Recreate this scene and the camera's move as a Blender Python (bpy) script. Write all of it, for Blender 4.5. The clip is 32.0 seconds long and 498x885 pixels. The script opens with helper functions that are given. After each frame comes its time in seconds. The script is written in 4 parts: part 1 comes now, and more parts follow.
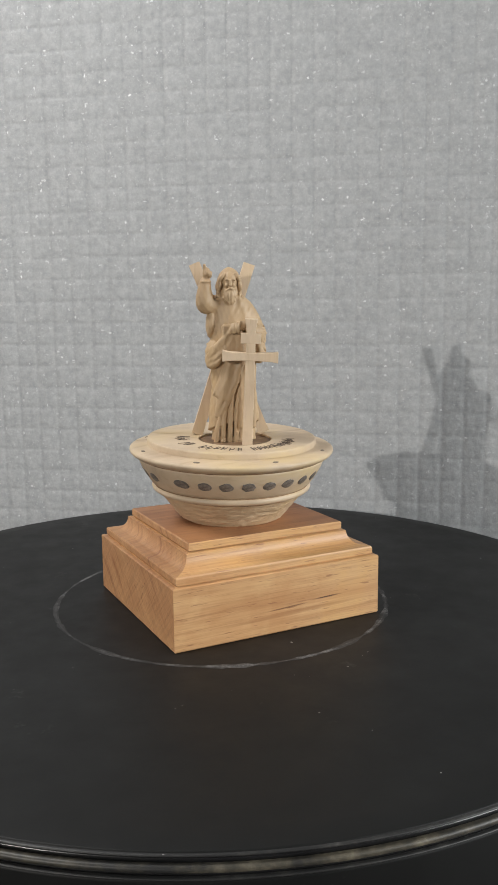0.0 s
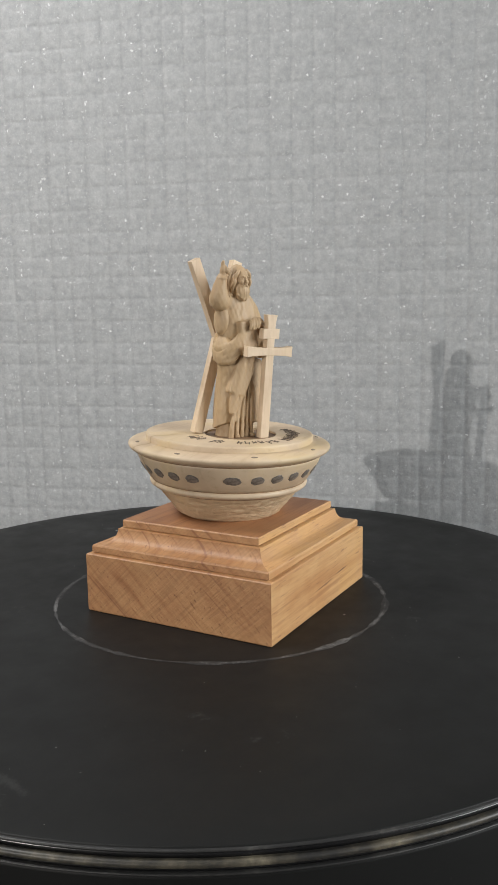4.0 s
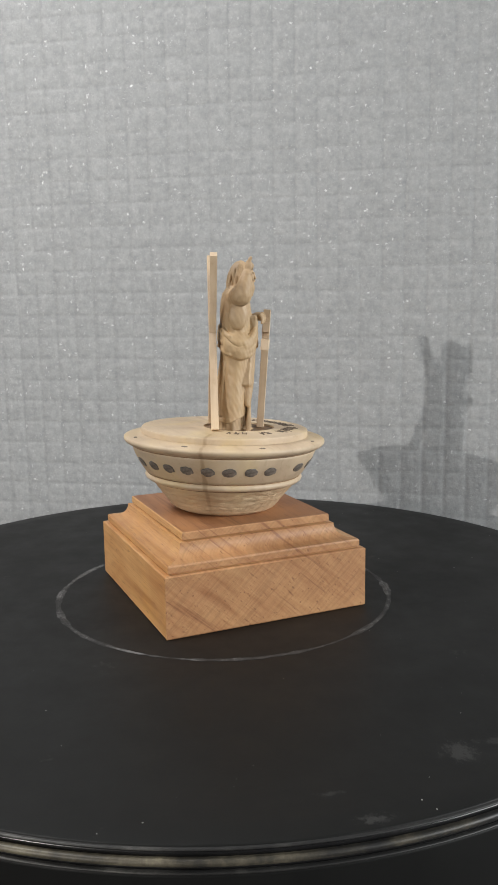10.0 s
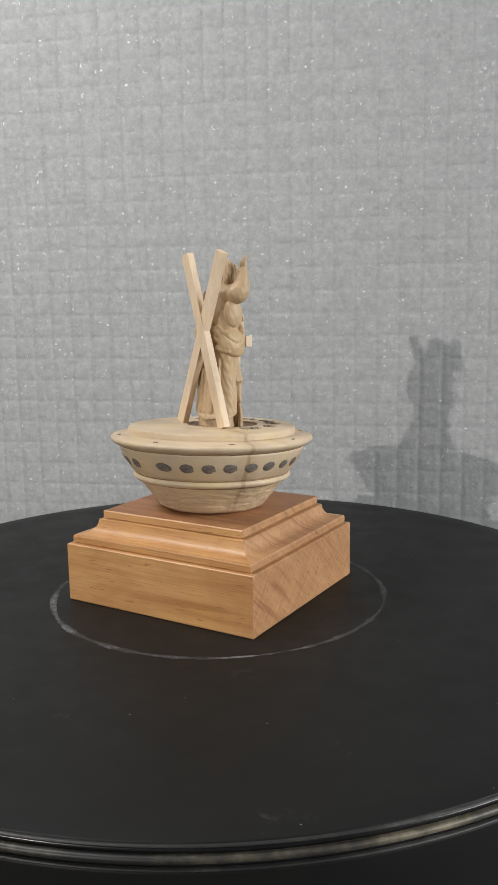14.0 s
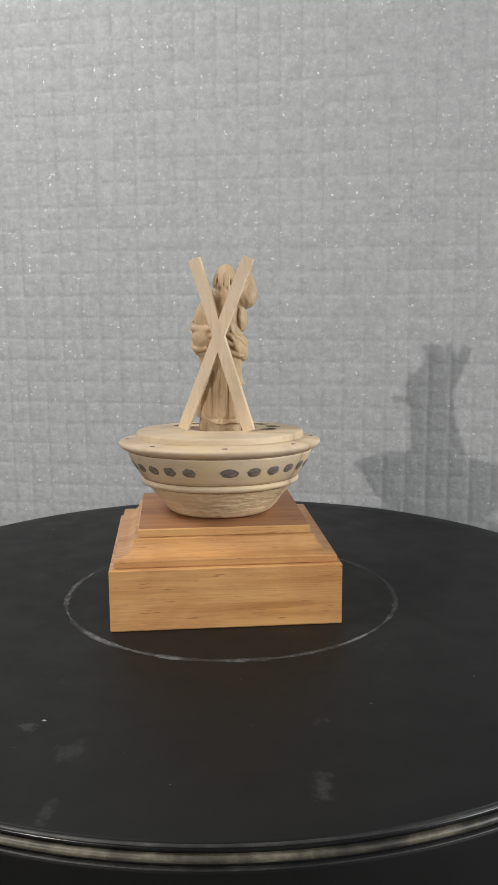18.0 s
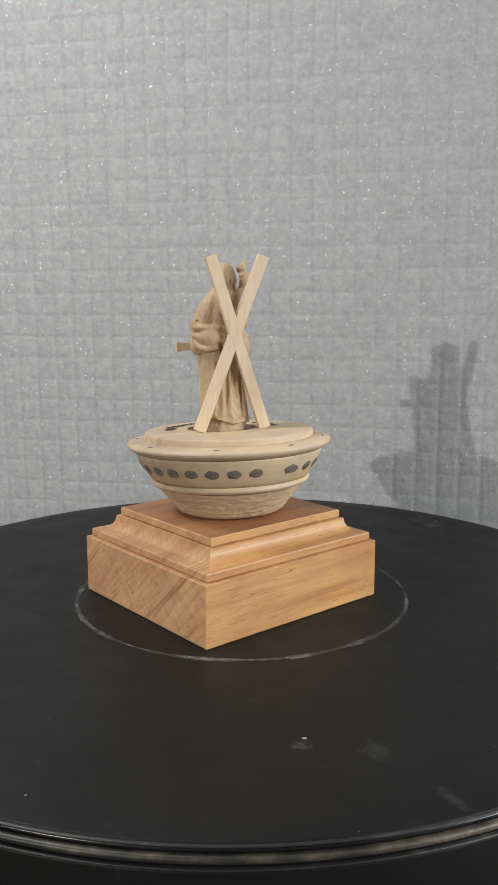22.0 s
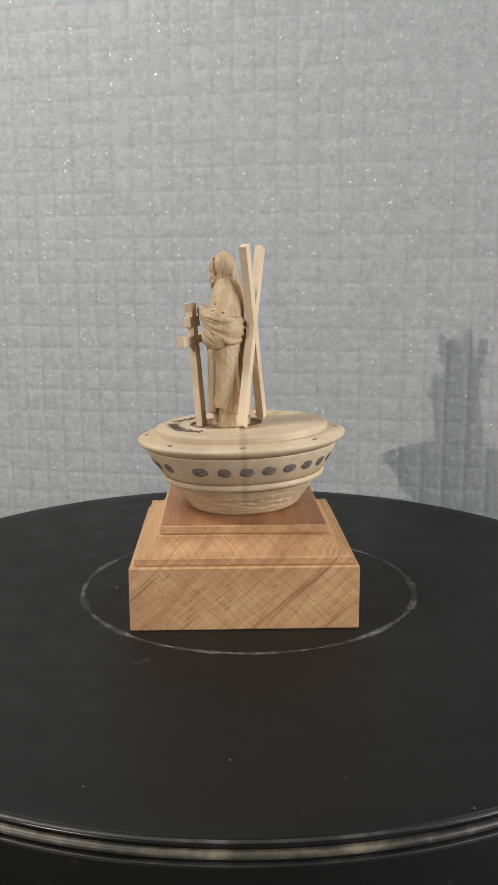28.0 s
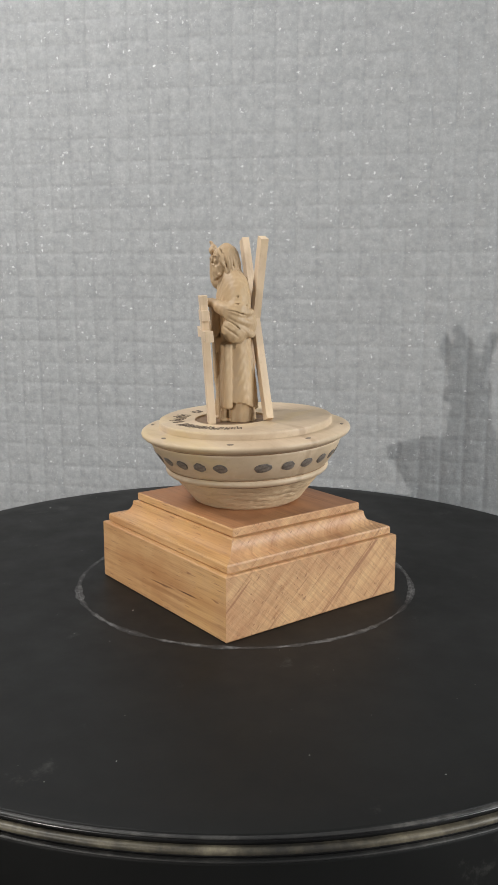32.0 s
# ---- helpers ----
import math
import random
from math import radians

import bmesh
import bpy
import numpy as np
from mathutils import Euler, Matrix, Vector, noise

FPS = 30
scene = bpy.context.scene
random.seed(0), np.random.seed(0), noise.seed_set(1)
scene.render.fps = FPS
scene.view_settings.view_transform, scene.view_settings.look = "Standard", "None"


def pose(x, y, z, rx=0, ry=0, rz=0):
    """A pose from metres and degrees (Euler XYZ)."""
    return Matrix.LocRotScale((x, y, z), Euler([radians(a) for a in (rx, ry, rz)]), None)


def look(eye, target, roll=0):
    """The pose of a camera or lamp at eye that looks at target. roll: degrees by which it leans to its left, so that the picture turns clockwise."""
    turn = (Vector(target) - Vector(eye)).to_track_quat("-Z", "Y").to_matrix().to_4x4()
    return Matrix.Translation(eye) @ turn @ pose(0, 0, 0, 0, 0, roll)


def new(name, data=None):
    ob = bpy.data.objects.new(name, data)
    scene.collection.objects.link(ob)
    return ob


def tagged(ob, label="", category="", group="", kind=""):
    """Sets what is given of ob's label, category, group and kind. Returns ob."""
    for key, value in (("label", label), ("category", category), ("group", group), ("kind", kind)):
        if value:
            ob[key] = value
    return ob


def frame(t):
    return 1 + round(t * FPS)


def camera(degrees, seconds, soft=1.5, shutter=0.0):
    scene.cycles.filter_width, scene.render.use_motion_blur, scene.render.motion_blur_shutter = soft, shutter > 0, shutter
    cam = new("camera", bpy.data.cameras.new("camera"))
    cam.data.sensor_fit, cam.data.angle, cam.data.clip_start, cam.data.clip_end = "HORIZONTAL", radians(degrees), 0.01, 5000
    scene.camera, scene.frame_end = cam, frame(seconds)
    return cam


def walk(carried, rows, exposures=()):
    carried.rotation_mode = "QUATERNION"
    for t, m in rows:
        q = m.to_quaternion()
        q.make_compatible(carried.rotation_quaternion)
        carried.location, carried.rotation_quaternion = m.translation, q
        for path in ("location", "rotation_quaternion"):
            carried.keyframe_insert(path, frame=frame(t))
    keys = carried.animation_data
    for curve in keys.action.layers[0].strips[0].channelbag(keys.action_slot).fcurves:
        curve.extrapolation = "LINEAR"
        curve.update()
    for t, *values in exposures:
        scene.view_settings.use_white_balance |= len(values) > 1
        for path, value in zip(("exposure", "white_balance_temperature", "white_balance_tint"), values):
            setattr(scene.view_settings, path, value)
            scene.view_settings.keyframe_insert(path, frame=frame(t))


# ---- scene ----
cam = camera(32.982, 32.0, soft=1.3)
PATH = [
    (0.0, look((0.00191, -0.30580, 0.10969), (0.01096, -0.00985, 0.06140), -0.571)),
    (0.5, look((0.00231, -0.30600, 0.10956), (0.01124, -0.01001, 0.06152), -0.654)),
    (1.0, look((0.00210, -0.30607, 0.10980), (0.01107, -0.01008, 0.06170), -0.697)),
    (1.5, look((0.00217, -0.30632, 0.10956), (0.01098, -0.01031, 0.06162), -0.721)),
    (2.0, look((0.00230, -0.30639, 0.10927), (0.01087, -0.01036, 0.06143), -0.784)),
    (2.5, look((0.00243, -0.30626, 0.10897), (0.01088, -0.01022, 0.06108), -0.821)),
    (3.0, look((0.00329, -0.30589, 0.10871), (0.01131, -0.00986, 0.06077), -0.791)),
    (3.5, look((0.00361, -0.30581, 0.10870), (0.01135, -0.00980, 0.06053), -0.789)),
    (5.5, look((0.00186, -0.30587, 0.10947), (0.01056, -0.01012, 0.05993), -0.808)),
    (6.0, look((0.00232, -0.30576, 0.10921), (0.01073, -0.00999, 0.05974), -0.847)),
    (6.5, look((0.00230, -0.30592, 0.10962), (0.01078, -0.01019, 0.05989), -0.769)),
    (7.0, look((0.00150, -0.30578, 0.10957), (0.00981, -0.01007, 0.05972), -0.799)),
    (7.5, look((0.00137, -0.30562, 0.10966), (0.00984, -0.00993, 0.05968), -0.778)),
    (8.0, look((0.00120, -0.30566, 0.10961), (0.01002, -0.00999, 0.05962), -0.791)),
    (8.5, look((0.00120, -0.30557, 0.10964), (0.01015, -0.00993, 0.05947), -0.757)),
    (9.0, look((0.00107, -0.30528, 0.10996), (0.01009, -0.00971, 0.05942), -0.792)),
    (9.5, look((0.00104, -0.30512, 0.10981), (0.01003, -0.00958, 0.05906), -0.744)),
    (10.0, look((0.00126, -0.30478, 0.10985), (0.00954, -0.00928, 0.05873), -0.743)),
    (10.5, look((0.00133, -0.30431, 0.10994), (0.00930, -0.00885, 0.05855), -0.745)),
    (11.0, look((0.00180, -0.30411, 0.11005), (0.00976, -0.00866, 0.05861), -0.783)),
    (11.5, look((0.00132, -0.30441, 0.10975), (0.00995, -0.00892, 0.05864), -0.859)),
    (12.0, look((0.00124, -0.30456, 0.10885), (0.01029, -0.00898, 0.05837), -0.853)),
    (12.5, look((0.00149, -0.30445, 0.10839), (0.01066, -0.00882, 0.05819), -0.860)),
    (13.0, look((0.00142, -0.30394, 0.10831), (0.01092, -0.00831, 0.05818), -0.857)),
    (13.5, look((0.00185, -0.30426, 0.10824), (0.01117, -0.00866, 0.05792), -0.855)),
    (14.0, look((0.00182, -0.30439, 0.10828), (0.01119, -0.00881, 0.05782), -0.856)),
    (14.5, look((0.00218, -0.30479, 0.10850), (0.01145, -0.00924, 0.05786), -0.791)),
    (16.5, look((-0.00060, -0.30463, 0.10929), (0.00885, -0.00918, 0.05809), -0.602)),
    (17.0, look((-0.00142, -0.30500, 0.10951), (0.00830, -0.00952, 0.05854), -0.560)),
    (17.5, look((-0.00230, -0.30568, 0.10961), (0.00778, -0.01012, 0.05913), -0.484)),
    (18.0, look((-0.00316, -0.30659, 0.10965), (0.00620, -0.01092, 0.05973), -0.290)),
    (18.5, look((-0.00346, -0.30720, 0.10980), (0.00512, -0.01146, 0.06014), -0.170)),
    (19.0, look((-0.00278, -0.30725, 0.11013), (0.00506, -0.01149, 0.06047), -0.113)),
    (19.5, look((-0.00309, -0.30710, 0.11003), (0.00425, -0.01132, 0.06041), -0.145)),
    (20.0, look((-0.00320, -0.30686, 0.10983), (0.00390, -0.01106, 0.06028), -0.137)),
    (20.5, look((-0.00350, -0.30674, 0.11017), (0.00350, -0.01102, 0.06011), -0.148)),
    (21.0, look((-0.00406, -0.30672, 0.11034), (0.00230, -0.01108, 0.05977), -0.189)),
    (21.5, look((-0.00467, -0.30612, 0.11043), (0.00167, -0.01057, 0.05932), -0.188)),
    (22.0, look((-0.00376, -0.30581, 0.11007), (0.00237, -0.01022, 0.05914), -0.197)),
    (22.5, look((-0.00395, -0.30574, 0.10975), (0.00185, -0.01011, 0.05903), -0.244)),
    (23.0, look((-0.00369, -0.30540, 0.10950), (0.00218, -0.00973, 0.05902), -0.246)),
    (23.5, look((-0.00427, -0.30606, 0.10960), (0.00174, -0.01041, 0.05902), -0.205)),
    (24.0, look((-0.00449, -0.30611, 0.10954), (0.00160, -0.01049, 0.05882), -0.174)),
    (24.5, look((-0.00431, -0.30587, 0.10957), (0.00168, -0.01030, 0.05857), -0.146)),
    (25.0, look((-0.00416, -0.30568, 0.10955), (0.00159, -0.01017, 0.05815), -0.090)),
    (25.5, look((-0.00388, -0.30528, 0.10879), (0.00142, -0.00981, 0.05714), 0.003)),
    (27.5, look((-0.00491, -0.30418, 0.11049), (0.00027, -0.00918, 0.05618), 0.011)),
    (28.0, look((-0.00523, -0.30391, 0.11069), (0.00014, -0.00897, 0.05608), -0.072)),
    (28.5, look((-0.00467, -0.30407, 0.11082), (0.00128, -0.00916, 0.05612), 0.092)),
    (29.0, look((-0.00438, -0.30377, 0.11069), (0.00194, -0.00887, 0.05596), 0.107)),
    (29.5, look((-0.00425, -0.30349, 0.11048), (0.00230, -0.00866, 0.05541), 0.082)),
    (30.0, look((-0.00425, -0.30293, 0.11028), (0.00218, -0.00820, 0.05463), 0.123)),
    (30.5, look((-0.00420, -0.30292, 0.11018), (0.00160, -0.00828, 0.05405), 0.224)),
    (31.0, look((-0.00427, -0.30230, 0.11027), (0.00094, -0.00772, 0.05373), 0.213)),
    (31.5, look((-0.00398, -0.30224, 0.11007), (0.00112, -0.00765, 0.05356), 0.163)),
    (32.0, look((-0.00357, -0.30205, 0.10950), (0.00153, -0.00738, 0.05344), 0.134)),
]
walk(cam, PATH)

# the turn of the turntable: seconds and degrees
TURN = [
    (0.0, 11.30), (0.5, 15.38), (1.0, 19.49), (1.5, 23.62), (2.0, 27.80), (2.5, 32.02), (3.0, 36.33), (3.5, 40.81),
    (5.5, 59.55), (6.0, 63.99), (6.5, 68.28), (7.0, 72.46), (7.5, 76.60), (8.0, 80.76), (8.5, 84.97), (9.0, 89.34),
    (9.5, 93.86), (10.0, 98.45), (10.5, 103.08), (11.0, 107.67), (11.5, 112.17), (12.0, 116.52), (12.5, 120.71), (13.0, 124.84),
    (13.5, 129.02), (14.0, 133.27), (14.5, 137.65), (16.5, 155.90), (17.0, 160.49), (17.5, 165.05), (18.0, 169.57), (18.5, 174.04),
    (19.0, 178.42), (19.5, 182.83), (20.0, 187.24), (20.5, 191.64), (21.0, 196.01), (21.5, 200.38), (22.0, 204.77), (22.5, 209.16),
    (23.0, 213.53), (23.5, 217.76), (24.0, 221.95), (24.5, 226.16), (25.0, 230.45), (25.5, 234.83), (27.5, 252.52), (28.0, 256.97),
    (28.5, 261.41), (29.0, 265.86), (29.5, 270.31), (30.0, 274.76), (30.5, 279.22), (31.0, 283.67), (31.5, 288.15), (32.0, 292.63),
]

# ---- plan, in metres; the turntable's axis is the origin and its top z = 0 ----
U = 0.075                          # the side of the wooden pedestal
BX, BY, BTURN = 0.0637 * U, -0.0191 * U, -76.149
HX, HY = 0.5 * U, 0.5245 * U       # half sides of the pedestal
TOPZ = 0.4366 * U                  # its top
LEAN, FRONT = 2.45, -20.0          # the bowl leans forwards; the figure faces -20 degrees
WALL_Y, WALL_TURN = 2.38 * U, -12.749
CELL_X, CELL_Z = 0.011754, 0.012514  # pitch of the embossed squares
LINE_X, LINE_Z = 0.113585, 0.012666  # one of the pressed lines each way

# ---- light ----
world = bpy.data.worlds.new("world")
scene.world = world
world.use_nodes = True
world.node_tree.nodes["Background"].inputs[0].default_value = (0.5, 0.55, 0.6, 1)
world.node_tree.nodes["Background"].inputs[1].default_value = 0.05

key = new("room_lamp", bpy.data.lights.new("room_lamp", "POINT"))
key.data.energy, key.data.color, key.data.shadow_soft_size = 92.0, (1.0, 0.962, 0.915), 0.014
key.location = (-1.60, -1.95, 0.64)

# added soft fill from the right; the room has no window opening
fill = new("right_fill", bpy.data.lights.new("right_fill", "AREA"))
fill.data.energy, fill.data.color = 31.0, (0.965, 0.985, 0.985)
fill.data.shape, fill.data.size, fill.data.size_y = "RECTANGLE", 1.0, 0.8
fill.matrix_world = look((1.50, -0.68, 0.55), (0.0, 0.0, 0.13))
# added lamp, well below the ceiling, that brightens the wall's upper left
top = new("wall_fill", bpy.data.lights.new("wall_fill", "AREA"))
top.data.energy, top.data.color, top.data.size = 6.4, (1.0, 0.985, 0.97), 0.25
top.matrix_world = look((-0.56, -0.06, 0.82), (-0.22, 0.16, 0.26))
scene.view_settings.exposure = 0.0

# ---- materials ----


def material(name):
    m = bpy.data.materials.new(name)
    m.use_nodes = True
    n = m.node_tree.nodes
    return m, n, m.node_tree.links, n["Principled BSDF"]


def setp(b, **kw):
    for k, v in kw.items():
        b.inputs[k.replace("_", " ").capitalize() if k not in ("ior",) else "IOR"].default_value = v


def node(n, kind, **kw):
    x = n.new(kind)
    for k, v in kw.items():
        x.inputs[k].default_value = v
    return x


def ramp(n, stops):
    r = n.new("ShaderNodeValToRGB")
    e = r.color_ramp.elements
    while len(e) < len(stops):
        e.new(0.5)
    for el, (pos, col) in zip(e, stops):
        el.position, el.color = pos, (*col, 1) if len(col) == 3 else col
    return r


def grey(v):
    return (v, v, v)


def mapped(n, l, scale, rot=(0, 0, 0)):
    tc = n.new("ShaderNodeTexCoord")
    mp = n.new("ShaderNodeMapping")
    mp.vector_type = "TEXTURE"
    mp.inputs["Scale"].default_value = [1 / v for v in scale]
    mp.inputs["Rotation"].default_value = [radians(a) for a in rot]
    l.new(tc.outputs["Object"], mp.inputs["Vector"])
    return mp


def mixer(n, l, kind, fac, a, b):
    m = n.new("ShaderNodeMix")
    m.data_type, m.blend_type = "RGBA", kind
    for sock, v in ((m.inputs[0], fac), (m.inputs[6], a), (m.inputs[7], b)):
        if isinstance(v, (int, float)):
            sock.default_value = v
        elif isinstance(v, tuple):
            sock.default_value = (*v, 1)
        else:
            l.new(v, sock)
    return m.outputs[2]


def bump(n, l, height, strength, distance, normal=None):
    b = node(n, "ShaderNodeBump", Strength=strength, Distance=distance)
    l.new(height, b.inputs["Height"])
    if normal:
        l.new(normal, b.inputs["Normal"])
    return b.outputs[0]


def spot(n, l, col, grain, at, size, rot, stain, amount, fray=1.6):
    """A stain with the shape of a stretched ball, frayed by the grain."""
    tc = n.new("ShaderNodeTexCoord")
    mp = n.new("ShaderNodeMapping")
    mp.vector_type = "TEXTURE"
    mp.inputs["Location"].default_value, mp.inputs["Scale"].default_value = at, size
    mp.inputs["Rotation"].default_value = [radians(a) for a in rot]
    l.new(tc.outputs["Object"], mp.inputs["Vector"])
    ln = n.new("ShaderNodeVectorMath")
    ln.operation = "LENGTH"
    l.new(mp.outputs[0], ln.inputs[0])
    ad = n.new("ShaderNodeMath")
    ad.operation = "MULTIPLY_ADD"
    ad.inputs[1].default_value = fray
    l.new(grain, ad.inputs[0])
    l.new(ln.outputs["Value"], ad.inputs[2])
    r = ramp(n, [(0.62, grey(amount)), (0.95, grey(0))])
    hl = n.new("ShaderNodeMath")
    hl.operation = "MULTIPLY_ADD"
    hl.inputs[1].default_value, hl.inputs[2].default_value = 0.5, 0.4 - 0.25 * fray
    l.new(ad.outputs[0], hl.inputs[0])
    l.new(hl.outputs[0], r.inputs[0])
    return mixer(n, l, "MIX", r.outputs[0], col, stain)


def drift(n, l, col, axis, half, low, high):
    """Tints the colour along one axis, from low at -half to high at half."""
    tc = n.new("ShaderNodeTexCoord")
    sep = n.new("ShaderNodeSeparateXYZ")
    l.new(tc.outputs["Object"], sep.inputs[0])
    mr = n.new("ShaderNodeMapRange")
    mr.inputs["From Min"].default_value, mr.inputs["From Max"].default_value = -half, half
    l.new(sep.outputs[axis], mr.inputs["Value"])
    r = ramp(n, [(0.0, low), (1.0, high)])
    l.new(mr.outputs[0], r.inputs[0])
    return mixer(n, l, "MULTIPLY", 1.0, col, r.outputs[0])


def wood(name, light, mid, dark, grain=(1, 0.06, 1), size=900.0, rough=0.5, fleck=0.5, relief=0.00006, streak=False, seam=False, bands=0.16, patch=None):
    """Long grain runs along the local y axis."""
    m, n, l, b = material(name)
    mp = mapped(n, l, tuple(size * g for g in grain))
    wide = mapped(n, l, tuple(size * bands * g for g in grain))
    n1 = node(n, "ShaderNodeTexNoise", Scale=1.0, Detail=5.0, Roughness=0.65, Distortion=0.3)
    l.new(mp.outputs[0], n1.inputs["Vector"])
    n2 = node(n, "ShaderNodeTexNoise", Scale=1.0, Detail=3.0, Roughness=0.5, Distortion=0.8)
    l.new(wide.outputs[0], n2.inputs["Vector"])
    r2 = ramp(n, [(0.3, mid), (0.5, light), (0.72, mid)])
    l.new(n2.outputs[0], r2.inputs[0])
    r1 = ramp(n, [(0.55, grey(0)), (0.75, grey(1))])
    l.new(n1.outputs[0], r1.inputs[0])
    f = n.new("ShaderNodeMath")
    f.operation = "MULTIPLY"
    f.inputs[1].default_value = fleck
    l.new(r1.outputs[0], f.inputs[0])
    col = mixer(n, l, "MIX", f.outputs[0], r2.outputs[0], dark)
    if streak:                     # short dark pores along the grain
        pm = mapped(n, l, (1500, 130, 1500))
        pn = node(n, "ShaderNodeTexNoise", Scale=1.0, Detail=2.0)
        l.new(pm.outputs[0], pn.inputs["Vector"])
        pr = ramp(n, [(0.648, grey(0)), (0.715, grey(0.65))])
        l.new(pn.outputs[0], pr.inputs[0])
        col = mixer(n, l, "MIX", pr.outputs[0], col, dark)
    if streak:                     # thin brown lines that run with the grain
        lm = mapped(n, l, (620, 14, 620), (0.8, 0, 0))
        ln = node(n, "ShaderNodeTexNoise", Scale=1.0, Detail=4.0, Roughness=0.6, Distortion=0.3)
        l.new(lm.outputs[0], ln.inputs["Vector"])
        lr = ramp(n, [(0.56, grey(0)), (0.70, grey(0.5))])
        l.new(ln.outputs[0], lr.inputs[0])
        col = mixer(n, l, "MIX", lr.outputs[0], col, (0.33, 0.155, 0.062))
    if streak:                     # fine fibres
        gm = mapped(n, l, (2400, 45, 2400))
        gn = node(n, "ShaderNodeTexNoise", Scale=1.0, Detail=3.0, Roughness=0.6)
        l.new(gm.outputs[0], gn.inputs["Vector"])
        gr = ramp(n, [(0.36, (0.93, 0.90, 0.86)), (0.56, (1.04, 1.04, 1.04))])
        l.new(gn.outputs[0], gr.inputs[0])
        col = mixer(n, l, "MULTIPLY", 1.0, col, gr.outputs[0])
    if streak:                     # a short dark bark pocket in the long grain
        col = spot(n, l, col, n1.outputs[0], (HX, 0.235 * U, 0.128 * U), (0.05, 0.095 * U, 0.0042 * U), (1.5, 0, 0), (0.08, 0.028, 0.014), 0.95)
        col = spot(n, l, col, n1.outputs[0], (HX, 0.02 * U, 0.112 * U), (0.05, 0.11 * U, 0.0038 * U), (2.5, 0, 0), (0.13, 0.048, 0.022), 0.75)
        col = spot(n, l, col, n1.outputs[0], (HX, 0.06 * U, 0.085 * U), (0.05, 0.42 * U, 0.012 * U), (1.5, 0, 0), (0.33, 0.145, 0.055), 0.5)
        col = spot(n, l, col, n1.outputs[0], (-HX, -0.2 * U, 0.10 * U), (0.05, 0.30 * U, 0.020 * U), (-2, 0, 0), (0.33, 0.145, 0.055), 0.55)
    if streak:
        col = drift(n, l, col, 0, HX, (1.0, 0.95, 0.87), (1.02, 1.06, 1.13))
    if seam:                       # a brown seam that runs down one side
        a = radians(-125)
        col = spot(n, l, col, n1.outputs[0], (0.4 * U * math.cos(a), 0.4 * U * math.sin(a), 0.2 * U), (0.22 * U, 0.013 * U, 0.4 * U), (0, 0, -125), (0.24, 0.145, 0.075), 0.6)
        col = spot(n, l, col, n1.outputs[0], (0.4 * U * math.cos(a), 0.4 * U * math.sin(a), 0.2 * U), (0.3 * U, 0.06 * U, 0.5 * U), (0, 0, -122), (0.36, 0.25, 0.14), 0.35)
    if seam:                       # a darker sector with a soft edge on the other side
        a = radians(104)
        col = spot(n, l, col, n1.outputs[0], (0.36 * U * math.cos(a), 0.36 * U * math.sin(a), 0.25 * U), (0.26 * U, 0.10 * U, 0.5 * U), (0, 0, 104), (0.40, 0.30, 0.19), 0.4)
        col = spot(n, l, col, n1.outputs[0], (0, 0.40 * U, 0.25 * U), (0.22 * U, 0.02 * U, 0.5 * U), (0, 0, 90), (0.33, 0.22, 0.13), 0.4)
    if patch:                      # broad drifts of colour through the wood
        pt = node(n, "ShaderNodeTexNoise", Scale=42.0, Detail=4.0, Roughness=0.6, Distortion=0.6)
        tc = n.new("ShaderNodeTexCoord")
        l.new(tc.outputs["Object"], pt.inputs["Vector"])
        pr = ramp(n, [(0.30, patch[0]), (0.5, grey(1.0)), (0.70, patch[1])])
        l.new(pt.outputs[0], pr.inputs[0])
        col = mixer(n, l, "MULTIPLY", 1.0, col, pr.outputs[0])
    l.new(col, b.inputs["Base Color"])
    l.new(bump(n, l, n1.outputs[0], 0.5, relief), b.inputs["Normal"])
    setp(b, roughness=rough)
    return m


def plain(name, col, rough=0.6, vary=0.12, size=400.0, metallic=0.0):
    m, n, l, b = material(name)
    mp = mapped(n, l, (size,) * 3)
    n1 = node(n, "ShaderNodeTexNoise", Scale=1.0, Detail=4.0)
    l.new(mp.outputs[0], n1.inputs["Vector"])
    r = ramp(n, [(0.3, tuple(c * (1 - vary) for c in col)), (0.7, tuple(min(1, c * (1 + vary)) for c in col))])
    l.new(n1.outputs[0], r.inputs[0])
    l.new(r.outputs[0], b.inputs["Base Color"])
    l.new(bump(n, l, n1.outputs[0], 0.3, 0.0001), b.inputs["Normal"])
    setp(b, roughness=rough, metallic=metallic)
    return m


